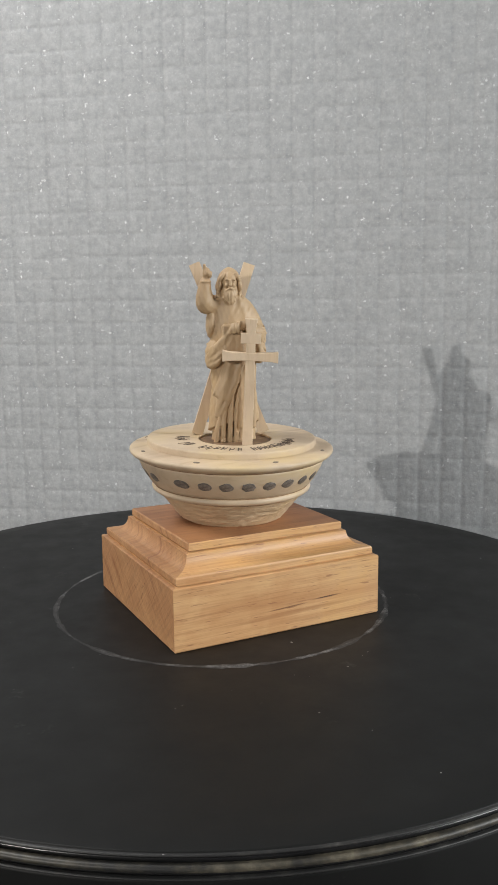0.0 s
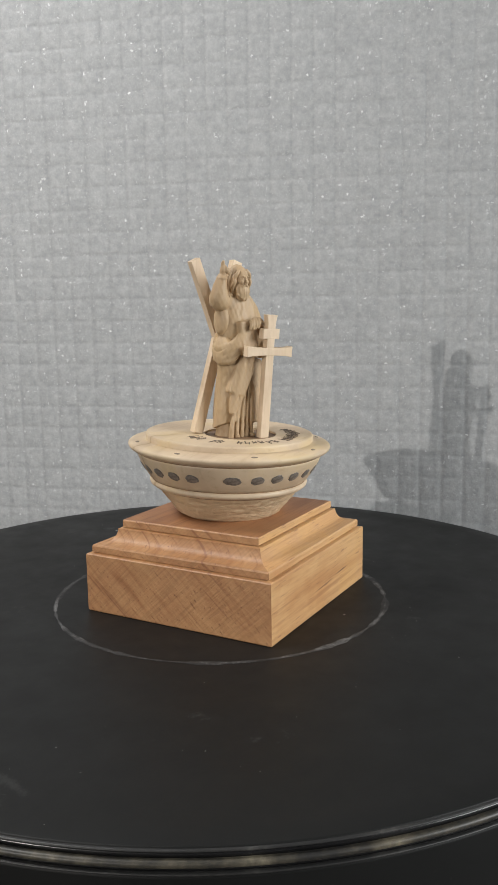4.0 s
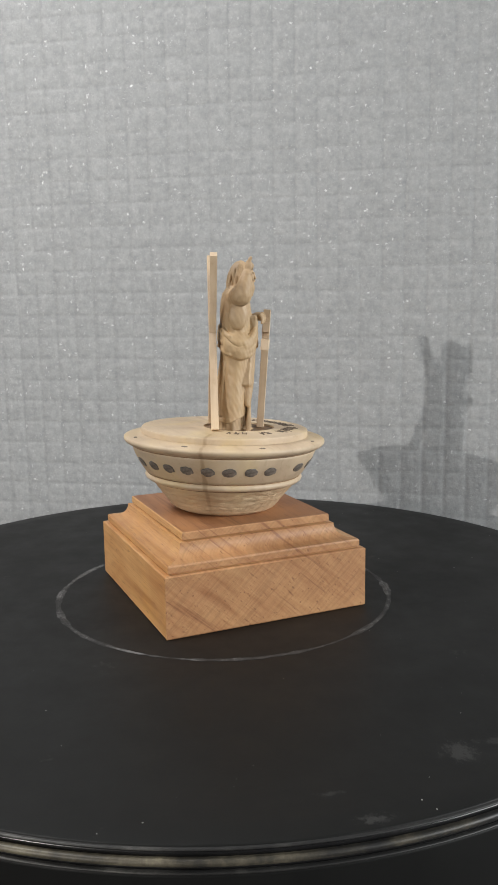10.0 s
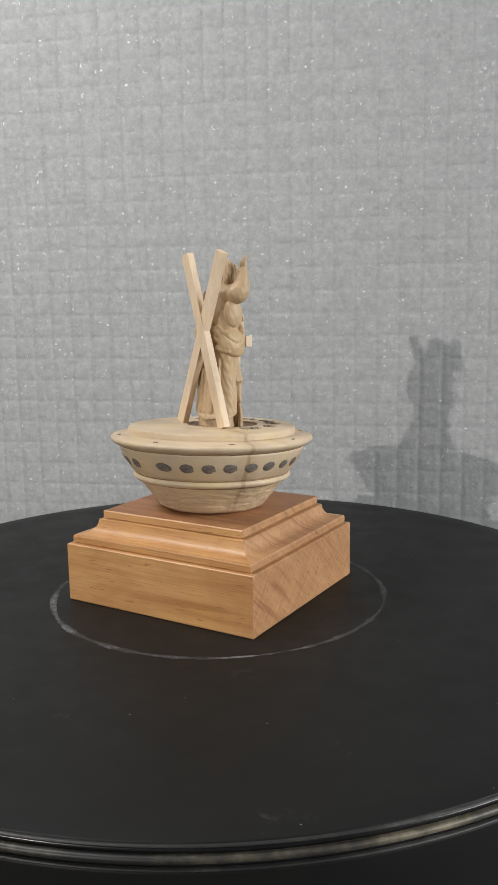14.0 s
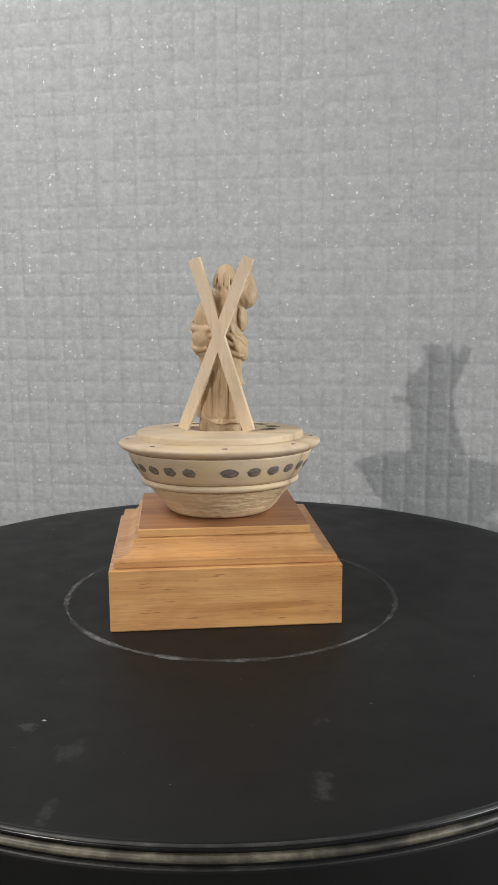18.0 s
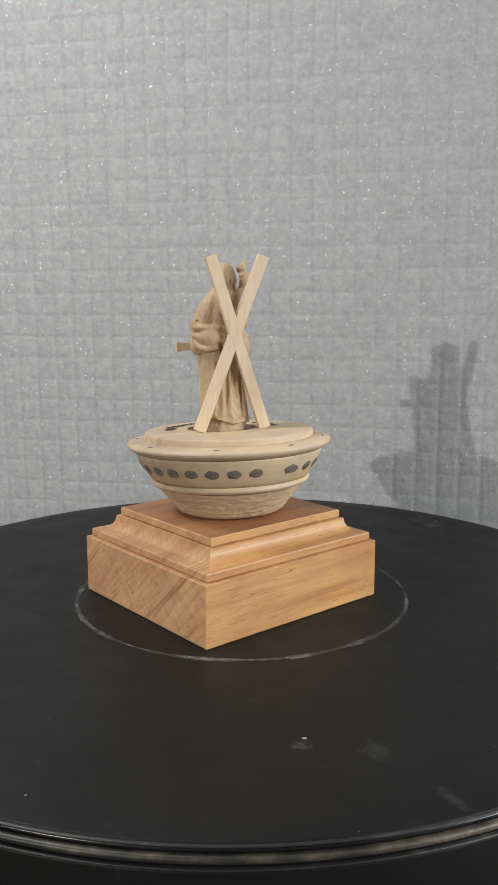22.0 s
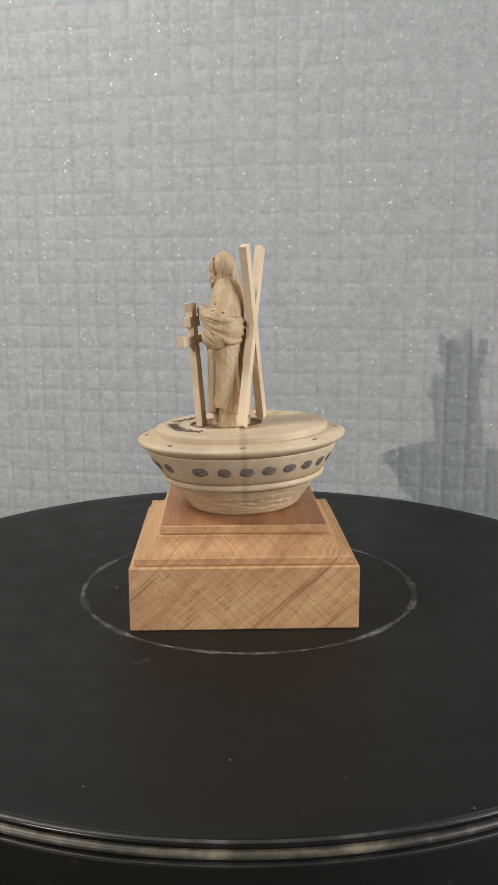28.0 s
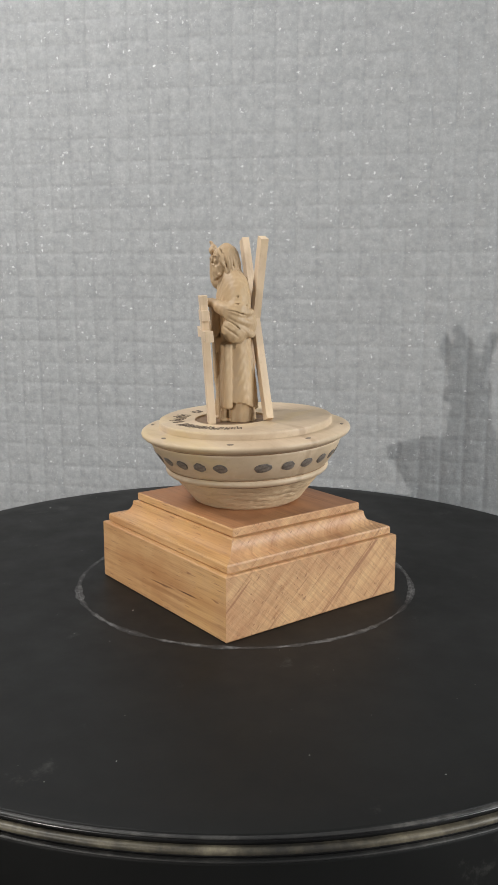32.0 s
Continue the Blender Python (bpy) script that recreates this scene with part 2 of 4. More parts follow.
def end_grain():
    """Sawn end grain: growth bands on the slant, fine saw marks crossing them, dark pores."""
    m, n, l, b = material("pedestal_end_grain")

    def layer(kind, scale, rot, **kw):
        mp = mapped(n, l, scale, rot)
        t = node(n, kind, **kw)
        l.new(mp.outputs[0], t.inputs["Vector"])
        return t.outputs[0]
    rings = layer("ShaderNodeTexNoise", (60, 20, 420), (0, 42, 0), Scale=1.0, Detail=5.0, Roughness=0.62, Distortion=0.5)
    saw = layer("ShaderNodeTexNoise", (1500, 40, 70), (0, 47, 0), Scale=1.0, Detail=3.0, Roughness=0.6, Distortion=0.2)
    pores = layer("ShaderNodeTexNoise", (330, 60, 1300), (0, 45, 0), Scale=1.0, Detail=2.0)
    cloud = layer("ShaderNodeTexNoise", (45, 20, 60), (0, 20, 0), Scale=1.0, Detail=3.0)
    r1 = ramp(n, [(0.28, (0.37, 0.188, 0.088)), (0.43, (0.465, 0.267, 0.134)), (0.66, (0.545, 0.340, 0.178))])
    l.new(rings, r1.inputs[0])
    r2 = ramp(n, [(0.38, grey(0.88)), (0.56, grey(1.04))])
    l.new(saw, r2.inputs[0])
    r3 = ramp(n, [(0.64, grey(0)), (0.75, grey(0.65))])
    l.new(pores, r3.inputs[0])
    r4 = ramp(n, [(0.3, (0.92, 0.84, 0.80)), (0.7, (1.08, 1.06, 1.0))])
    l.new(cloud, r4.inputs[0])
    c = mixer(n, l, "MULTIPLY", 1.0, r1.outputs[0], r2.outputs[0])
    c = mixer(n, l, "MULTIPLY", 1.0, c, r4.outputs[0])
    veins = layer("ShaderNodeTexNoise", (22, 10, 620), (0, 42, 0), Scale=1.0, Detail=3.0, Roughness=0.55, Distortion=0.3)
    r5 = ramp(n, [(0.60, grey(0)), (0.70, grey(0.62))])
    l.new(veins, r5.inputs[0])
    c = mixer(n, l, "MIX", r5.outputs[0], c, (0.22, 0.085, 0.04))
    c = mixer(n, l, "MIX", r3.outputs[0], c, (0.17, 0.07, 0.035))
    flecks = layer("ShaderNodeTexNoise", (800, 60, 1100), (0, 40, 0), Scale=1.0, Detail=1.0)
    r6 = ramp(n, [(0.70, grey(0)), (0.78, grey(0.6))])
    l.new(flecks, r6.inputs[0])
    c = mixer(n, l, "MIX", r6.outputs[0], c, (0.13, 0.05, 0.025))
    c = drift(n, l, c, 1, HY, (0.86, 0.79, 0.74), (1.06, 1.09, 1.12))
    l.new(c, b.inputs["Base Color"])
    l.new(bump(n, l, saw, 0.8, 0.00012, bump(n, l, flecks, 0.6, 0.0001)), b.inputs["Normal"])
    setp(b, roughness=0.5)
    return m


M_LONG = wood("pedestal_wood", (0.595, 0.352, 0.160), (0.48, 0.250, 0.104), (0.24, 0.10, 0.05), grain=(1, 0.05, 1), size=1300, rough=0.42, fleck=0.42, streak=True, bands=0.085, patch=((1.06, 1.04, 0.90), (0.88, 0.80, 0.74)))
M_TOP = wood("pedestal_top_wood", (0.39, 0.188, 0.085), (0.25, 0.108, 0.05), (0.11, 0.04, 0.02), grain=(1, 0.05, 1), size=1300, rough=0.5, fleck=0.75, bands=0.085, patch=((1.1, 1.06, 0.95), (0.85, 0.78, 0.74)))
M_END = end_grain()
M_BOWL = wood("pale_turned_wood", (0.60, 0.472, 0.330), (0.54, 0.415, 0.282), (0.40, 0.28, 0.165), grain=(1, 0.12, 1), size=450, rough=0.5, fleck=0.45, seam=True, patch=((1.06, 1.04, 0.86), (0.82, 0.79, 0.78)))
M_FIG = wood("carved_wood", (0.460, 0.328, 0.194), (0.430, 0.300, 0.174), (0.31, 0.195, 0.105), grain=(1, 1, 0.10), size=1400, rough=0.52, fleck=0.22, relief=0.00012, patch=((1.05, 1.03, 0.94), (0.88, 0.83, 0.78)))
M_CROSS = wood("pale_beam_wood", (0.67, 0.525, 0.375), (0.58, 0.44, 0.30), (0.40, 0.27, 0.165), grain=(1, 1, 0.1), size=900, rough=0.55, fleck=0.4, patch=((1.04, 1.02, 0.94), (0.86, 0.82, 0.78)))
M_STONE = plain("dark_grey_inlay", (0.162, 0.140, 0.120), 0.42, 0.5, 900)
M_PEG = plain("brown_pegs", (0.20, 0.155, 0.115), 0.6)
M_GROOVE = plain("brown_groove", (0.27, 0.165, 0.085), 0.7, 0.35, 300)
M_INK = plain("dark_burnt_strokes", (0.095, 0.068, 0.048), 0.7)
M_FLOORDISC = plain("brown_recess", (0.20, 0.125, 0.07), 0.6, 0.3, 300)
M_DUST = plain("dust", (0.30, 0.295, 0.28), 0.8)
M_FOOT = wood("rough_turned_wood", (0.62, 0.47, 0.30), (0.55, 0.405, 0.25), (0.38, 0.26, 0.15), grain=(0.22, 0.22, 1), size=900, rough=0.6, fleck=0.45, relief=0.0014, seam=True, patch=((1.04, 1.02, 0.9), (0.84, 0.80, 0.78)))
# for the unseen walls and ceiling, kept dark to hold down bounced light
M_ROOM = plain("plain_room_paint", (0.14, 0.14, 0.137), 0.8, 0.04, 20)
M_FLOOR = plain("room_floor", (0.09, 0.085, 0.08), 0.6, 0.2, 10)


# pale smudges rubbed into the paint: x, y, half sizes in U, turn, strength
SMUDGES = [(-2.036, -0.082, 0.050, 0.020, -89, 0.50), (-1.957, -0.157, 0.050, 0.020, -89, 0.35), (-1.669, -0.546, 0.050, 0.060, -89, 0.30), (-1.627, -0.720, 0.090, 0.020, -89, 0.20), (-1.714, -0.767, 0.040, 0.030, -89, 0.22), (-1.960, -0.555, 0.060, 0.020, -89, 0.30), (-1.814, -0.067, 0.040, 0.010, -89, 0.20), (0.247, 1.587, 0.050, 0.060, -178, 0.20), (-0.588, 1.669, 0.030, 0.080, -178, 0.25), (0.199, 1.915, 0.020, 0.070, -178, 0.25), (0.454, 1.454, 0.030, 0.030, -178, 0.40), (-0.499, 2.004, 0.050, 0.020, -178, 0.25), (2.035, 0.145, 0.040, 0.020, -257, 0.40), (1.850, 0.958, 0.030, 0.012, -230, 0.50)]


def black_paint():
    m, n, l, b = material("black_paint")
    tc = n.new("ShaderNodeTexCoord")

    def noise_at(scale, detail=4.0, rough=0.6):
        t = node(n, "ShaderNodeTexNoise", Scale=scale, Detail=detail, Roughness=rough)
        l.new(tc.outputs["Object"], t.inputs["Vector"])
        return t.outputs[0]

    def math(op, a, c):
        t = n.new("ShaderNodeMath")
        t.operation = op
        for s, v in zip(t.inputs, (a, c)):
            if isinstance(v, (int, float)):
                s.default_value = v
            else:
                l.new(v, s)
        return t.outputs[0]
    smear = ramp(n, [(0.63, grey(0)), (0.82, grey(0.14))])
    l.new(noise_at(38.0, 8.0, 0.72), smear.inputs[0])
    wear = smear.outputs[0]
    base = ramp(n, [(0.3, (0.0058, 0.0060, 0.0059)), (0.7, (0.0085, 0.0088, 0.0086))])
    l.new(noise_at(14.0), base.inputs[0])
    col = mixer(n, l, "MIX", wear, base.outputs[0], (0.55, 0.54, 0.50))
    frayed = noise_at(420.0, 8.0, 0.85)
    for x, y, sx, sy, turn, amount in SMUDGES:
        col = spot(n, l, col, frayed, (x * U, y * U, 0), (sx * U, sy * U, 0.001), (0, 0, turn), (0.42, 0.42, 0.41), 0.17 * amount, 7.0)
    l.new(col, b.inputs["Base Color"])
    rr = ramp(n, [(0.3, grey(0.46)), (0.7, grey(0.58))])
    l.new(noise_at(60.0, 6.0), rr.inputs[0])
    l.new(rr.outputs[0], b.inputs["Roughness"])
    l.new(bump(n, l, noise_at(900.0, 3.0), 0.15, 0.00005), b.inputs["Normal"])
    setp(b, ior=1.30)
    return m


def scuff(name, tones):
    m, n, l, b = material(name)
    mp = mapped(n, l, (1, 1, 1))
    t = node(n, "ShaderNodeTexNoise", Scale=90.0, Detail=8.0, Roughness=0.8)
    l.new(mp.outputs[0], t.inputs["Vector"])
    r = ramp(n, [(p, grey(v)) for p, v in zip((0.34, 0.50, 0.66), tones)])
    l.new(t.outputs[0], r.inputs[0])
    l.new(r.outputs[0], b.inputs["Base Color"])
    l.new(bump(n, l, t.outputs[0], 0.4, 0.0002), b.inputs["Normal"])
    setp(b, roughness=0.6, ior=1.4)
    return m


def worn_rim(name="worn_black_rim", start=0.05, tones=((0.06, 0.051, 0.036), (0.12, 0.104, 0.072), (0.21, 0.184, 0.130))):
    m, n, l, b = material(name)
    mp = mapped(n, l, (1, 1, 1))
    t = node(n, "ShaderNodeTexNoise", Scale=60.0, Detail=8.0, Roughness=0.75)
    l.new(mp.outputs[0], t.inputs["Vector"])
    t2 = node(n, "ShaderNodeTexNoise", Scale=11.0, Detail=2.0)
    l.new(mp.outputs[0], t2.inputs["Vector"])
    s = n.new("ShaderNodeMath")
    s.operation = "ADD"
    l.new(t.outputs[0], s.inputs[0])
    l.new(t2.outputs[0], s.inputs[1])
    r = ramp(n, [(0.36 + start, grey(0)), (0.54 + start, grey(1))])
    h = n.new("ShaderNodeMath")
    h.operation = "MULTIPLY"
    h.inputs[1].default_value = 0.5
    l.new(s.outputs[0], h.inputs[0])
    l.new(h.outputs[0], r.inputs[0])
    worn = ramp(n, list(zip((0.40, 0.52, 0.64), tones)))
    l.new(t.outputs[0], worn.inputs[0])
    l.new(mixer(n, l, "MIX", r.outputs[0], (0.014, 0.014, 0.014), worn.outputs[0]), b.inputs["Base Color"])
    l.new(bump(n, l, t.outputs[0], 0.5, 0.0002), b.inputs["Normal"])
    setp(b, roughness=0.45)
    return m


def wallpaper():
    m, n, l, b = material("embossed_silver_wallpaper")
    tc = n.new("ShaderNodeTexCoord")

    fine = node(n, "ShaderNodeTexNoise", Scale=340.0, Detail=6.0, Roughness=0.68)
    l.new(tc.outputs["Object"], fine.inputs["Vector"])
    cloud = node(n, "ShaderNodeTexNoise", Scale=120.0, Detail=3.0)
    l.new(tc.outputs["Object"], cloud.inputs["Vector"])
    base = ramp(n, [(0.28, (0.312, 0.324, 0.333)), (0.5, (0.374, 0.384, 0.391)), (0.72, (0.452, 0.460, 0.463))])
    l.new(fine.outputs[0], base.inputs[0])
    soft = ramp(n, [(0.3, grey(0.95)), (0.7, grey(1.04))])
    l.new(cloud.outputs[0], soft.inputs[0])
    col = mixer(n, l, "MULTIPLY", 1.0, base.outputs[0], soft.outputs[0])
    sep = n.new("ShaderNodeSeparateXYZ")
    l.new(tc.outputs["Object"], sep.inputs[0])
    lines = []
    for axis, origin, pitch in ((0, LINE_X, CELL_X), (2, LINE_Z, CELL_Z)):
        last = sep.outputs[axis]
        for op, v in (("SUBTRACT", origin), ("DIVIDE", pitch), ("ADD", 0.5), ("FRACT", 0), ("SUBTRACT", 0.5), ("ABSOLUTE", 0)):
            q = n.new("ShaderNodeMath")
            q.operation = op
            l.new(last, q.inputs[0])
            q.inputs[1].default_value = v
            last = q.outputs[0]
        r = ramp(n, [(0.03, grey(0.78 if axis == 0 else 0.96)), (0.10, grey(1))])
        l.new(last, r.inputs[0])
        lines.append(r.outputs[0])
    # crease shade put into the colour: pressed lines tinted darker, upright ones most
    col = mixer(n, l, "MULTIPLY", 0.22, col, mixer(n, l, "MULTIPLY", 1.0, lines[0], lines[1]))
    # flakes of mica: short splinters that lie with the fibres, most of them along the pressed lines
    # their glints are painted: a few cells turn nearly white
    warp = node(n, "ShaderNodeTexNoise", Scale=900.0, Detail=2.0)
    l.new(tc.outputs["Object"], warp.inputs["Vector"])
    bent = n.new("ShaderNodeVectorMath")
    bent.operation = "MULTIPLY_ADD"
    l.new(warp.outputs["Color"], bent.inputs[0])
    bent.inputs[1].default_value = (0.0016, 0.0016, 0.0016)
    l.new(tc.outputs["Object"], bent.inputs[2])
    clump = node(n, "ShaderNodeTexNoise", Scale=160.0, Detail=3.0)
    l.new(tc.outputs["Object"], clump.inputs["Vector"])
    where = ramp(n, [(0.42, grey(0.25)), (0.62, grey(1))])
    l.new(clump.outputs[0], where.inputs[0])
    flakes = []
    for stretch, least, most in (((430, 430, 800), 0.955, 0.75), ((800, 430, 430), 0.955, 0.75), ((1150, 1150, 1150), 0.86, 0.34)):
        size = n.new("ShaderNodeVectorMath")
        size.operation = "MULTIPLY"
        l.new(bent.outputs[0], size.inputs[0])
        size.inputs[1].default_value = stretch
        v = n.new("ShaderNodeTexVoronoi")
        v.inputs["Scale"].default_value = 1.0
        l.new(size.outputs[0], v.inputs["Vector"])
        pick = n.new("ShaderNodeSeparateColor")
        l.new(v.outputs["Color"], pick.inputs[0])
        few = ramp(n, [(least, grey(0)), (1.0, grey(most))])
        l.new(pick.outputs[0], few.inputs[0])
        core = ramp(n, [(0.22, grey(1)), (0.5, grey(0))])
        l.new(v.outputs["Distance"], core.inputs[0])
        last = few.outputs[0]
        for other in (core.outputs[0], where.outputs[0]):
            f1 = n.new("ShaderNodeMath")
            f1.operation = "MULTIPLY"
            l.new(last, f1.inputs[0])
            l.new(other, f1.inputs[1])
            last = f1.outputs[0]
        flakes.append(last)
    both = n.new("ShaderNodeMath")
    both.operation = "MAXIMUM"
    l.new(flakes[0], both.inputs[0])
    l.new(flakes[2], both.inputs[1])
    flakes[0] = both.outputs[0]
    fl = n.new("ShaderNodeMath")
    fl.operation = "MAXIMUM"
    l.new(flakes[0], fl.inputs[0])
    l.new(flakes[1], fl.inputs[1])
    l.new(mixer(n, l, "MIX", fl.outputs[0], col, (0.90, 0.92, 0.92)), b.inputs["Base Color"])
    met = n.new("ShaderNodeMath")
    met.operation = "MAXIMUM"
    met.inputs[1].default_value = 0.14
    l.new(fl.outputs[0], met.inputs[0])
    l.new(met.outputs[0], b.inputs["Metallic"])
    l.new(bump(n, l, fine.outputs[0], 0.6, 0.0003), b.inputs["Normal"])
    setp(b, roughness=0.58)
    return m


M_BLACK, M_RIM, M_WALL = black_paint(), worn_rim(), wallpaper()
M_GLOSS = plain("glossy_black_edge", (0.011, 0.011, 0.012), 0.24, 0.3, 60)
M_SCUFF, M_RUBBED = scuff("scuffed_paint", (0.010, 0.05, 0.24)), scuff("rubbed_paint", (0.007, 0.032, 0.17))
# grey tones give the beads' wear and also their highlight, painted in
M_EDGE = worn_rim("worn_highlight_edge", 0.10, ((0.022, 0.021, 0.020), (0.045, 0.043, 0.040), (0.095, 0.092, 0.084)))

# ---- mesh helpers ----


def link(name, bm, mat, parent=None, label="", m=None, smooth=True):
    me = bpy.data.meshes.new(name)
    bm.to_mesh(me)
    bm.free()
    me.materials.append(mat)
    if smooth:
        for f in me.polygons:
            f.use_smooth = True
    ob = new(name, me)
    if parent:
        ob.parent = parent
    if m is not None:
        ob.matrix_local = m
    if label:
        tagged(ob, label)
    return ob


def part(name, bm, mat, parent, label="", m=None, smooth=True):
    return link(name, bm, mat, parent, label, m, smooth)


def root(name, z):
    ob = new(name)
    ob.empty_display_size = 0.02
    ob.location = (0, 0, z)
    return ob


def lathe(profile, seg=128):
    """Turns (r, z) points round the z axis; an r of 0 closes the form."""
    bm = bmesh.new()
    rings = []
    for r, z in profile:
        if r < 1e-7:
            rings.append([bm.verts.new((0, 0, z))])
        else:
            rings.append([bm.verts.new((r * math.cos(2 * math.pi * i / seg), r * math.sin(2 * math.pi * i / seg),
                                        z)) for i in range(seg)])
    for a, c in zip(rings, rings[1:]):
        for i in range(seg):
            j = (i + 1) % seg
            if len(a) == 1:
                bm.faces.new((a[0], c[i], c[j]))
            elif len(c) == 1:
                bm.faces.new((a[i], c[0], a[j]))
            else:
                bm.faces.new((a[i], c[i], c[j], a[j]))
    bmesh.ops.recalc_face_normals(bm, faces=bm.faces)
    return bm


def bevelled(bm, width, segments=2, angle=30):
    sharp = [e for e in bm.edges if len(e.link_faces) == 2 and e.calc_face_angle(0) > radians(angle)]
    bmesh.ops.bevel(bm, geom=sharp, offset=width, segments=segments, affect="EDGES", profile=0.5)
    return bm


def frustum(profile, hx, hy):
    """A rectangular moulding: rings of (inset, z) round a block, closed at both ends."""
    bm = bmesh.new()
    rings = [[bm.verts.new((sx * (hx - e), sy * (hy - e), z)) for sx, sy in ((-1, -1), (1, -1), (1, 1), (-1, 1))] for e, z in profile]
    for a, c in zip(rings, rings[1:]):
        for i in range(4):
            j = (i + 1) % 4
            bm.faces.new((a[i], a[j], c[j], c[i])).material_index = 1 - i % 2   # end grain on the y sides
    bm.faces.new(rings[0][::-1])
    bm.faces.new(rings[-1])
    return bm


def box(x0, y0, z0, x1, y1, z1):
    bm = bmesh.new()
    v = [bm.verts.new((x, y, z)) for z in (z0, z1) for x, y in ((x0, y0), (x1, y0), (x1, y1), (x0, y1))]
    for q in ((3, 2, 1, 0), (4, 5, 6, 7), (0, 1, 5, 4), (1, 2, 6, 5), (2, 3, 7, 6), (3, 0, 4, 7)):
        bm.faces.new([v[i] for i in q])
    return bm


# ---- the room ----
ROOM = pose(0, WALL_Y, 0, 0, 0, WALL_TURN)
FLOOR_Z, CEIL_Z, X0, X1, Y0 = -0.46, 2.1, -1.9, 1.9, -3.0


def wallpaper_sheet():
    """The embossed sheet: pillowed squares between pressed lines, with a crumpled grain."""
    xs = np.arange(-0.24, 0.2401, 0.00085)
    zs = np.arange(-0.10, 0.3601, 0.00085)
    X, Z = np.meshgrid(xs, zs)
    rng = np.random.RandomState(4)

    def wave(p, q, k):
        return sum(np.sin(p * a + q * c + ph) for a, c, ph in zip(rng.uniform(-k, k, 26), rng.uniform(-k, k, 26), rng.uniform(0, 6.3, 26))) / 7.2
    wx, wz = 0.00016 * wave(X, Z, 260), 0.00016 * wave(X, Z, 260)
    fx = np.abs(((X + wx - LINE_X) / CELL_X + 0.5) % 1 - 0.5) * CELL_X
    fz = np.abs(((Z + wz - LINE_Z) / CELL_Z + 0.5) % 1 - 0.5) * CELL_Z
    line = np.maximum(np.exp(-(fx / 0.0006) ** 2), 0.8 * np.exp(-(fz / 0.0006) ** 2))

    def thread(k, axis):
        """Short raised fibres that run along one axis."""
        g = rng.randn(*X.shape)
        return sum(np.roll(g, j, axis) for j in range(k)) / math.sqrt(k)
    fibre = 0.000034 * thread(6, 0) + 0.000018 * thread(6, 1)
    pillow = (1 - (fx / CELL_X * 2 - 1) ** 4) * (0.50 + 0.50 * (1 - (fz / CELL_Z * 2 - 1) ** 4))
    h = 0.00034 * pillow - 0.00006 * line * (0.75 + 0.5 * wave(X, Z, 300)) + 0.00003 * wave(X, Z, 2400) + fibre + 0.000022 * rng.randn(*X.shape)
    ny, nx = X.shape
    co = np.stack([X, -0.004 - h, Z], -1).reshape(-1, 3)
    i = np.arange(nx * ny).reshape(ny, nx)
    quads = np.stack([i[:-1, :-1], i[:-1, 1:], i[1:, 1:], i[1:, :-1]], -1).reshape(-1, 4)
    me = bpy.data.meshes.new("wallpaper")
    me.from_pydata(co.tolist(), [], quads.tolist())
    me.materials.append(M_WALL)
    for f in me.polygons:
        f.use_smooth = True
    return me


wall = link("wall_north", box(X0, 0, FLOOR_Z, X1, 0.1, CEIL_Z), M_WALL, m=ROOM, smooth=False)
tagged(wall, "silver-grey embossed wallpaper with glittering flakes", "wall", kind="structure")
sheet = new("wallpaper", wallpaper_sheet())
sheet.parent = wall
tagged(sheet, "silver-grey glitter wallpaper pressed into small squares")
for nm, dims in (("wall_south", (X0, Y0 - 0.1, FLOOR_Z, X1, Y0, CEIL_Z)), ("wall_west", (X0 - 0.1, Y0, FLOOR_Z, X0, 0.1, CEIL_Z)), ("wall_east", (X1, Y0, FLOOR_Z, X1 + 0.1, 0.1, CEIL_Z))):
    tagged(link(nm, box(*dims), M_ROOM, m=ROOM, smooth=False), "plain painted room wall", "wall", kind="structure")
tagged(link("floor", box(X0, Y0, FLOOR_Z - 0.1, X1, 0.1, FLOOR_Z), M_FLOOR, m=ROOM, smooth=False), "brown room floor", "floor", kind="structure")
tagged(link("ceiling", box(X0, Y0, CEIL_Z, X1, 0.1, CEIL_Z + 0.1), M_ROOM, m=ROOM, smooth=False), "plain dark grey ceiling, out of view", "ceiling", kind="structure")

# ---- the turntable ----
TURNS = []                         # all that turns with it


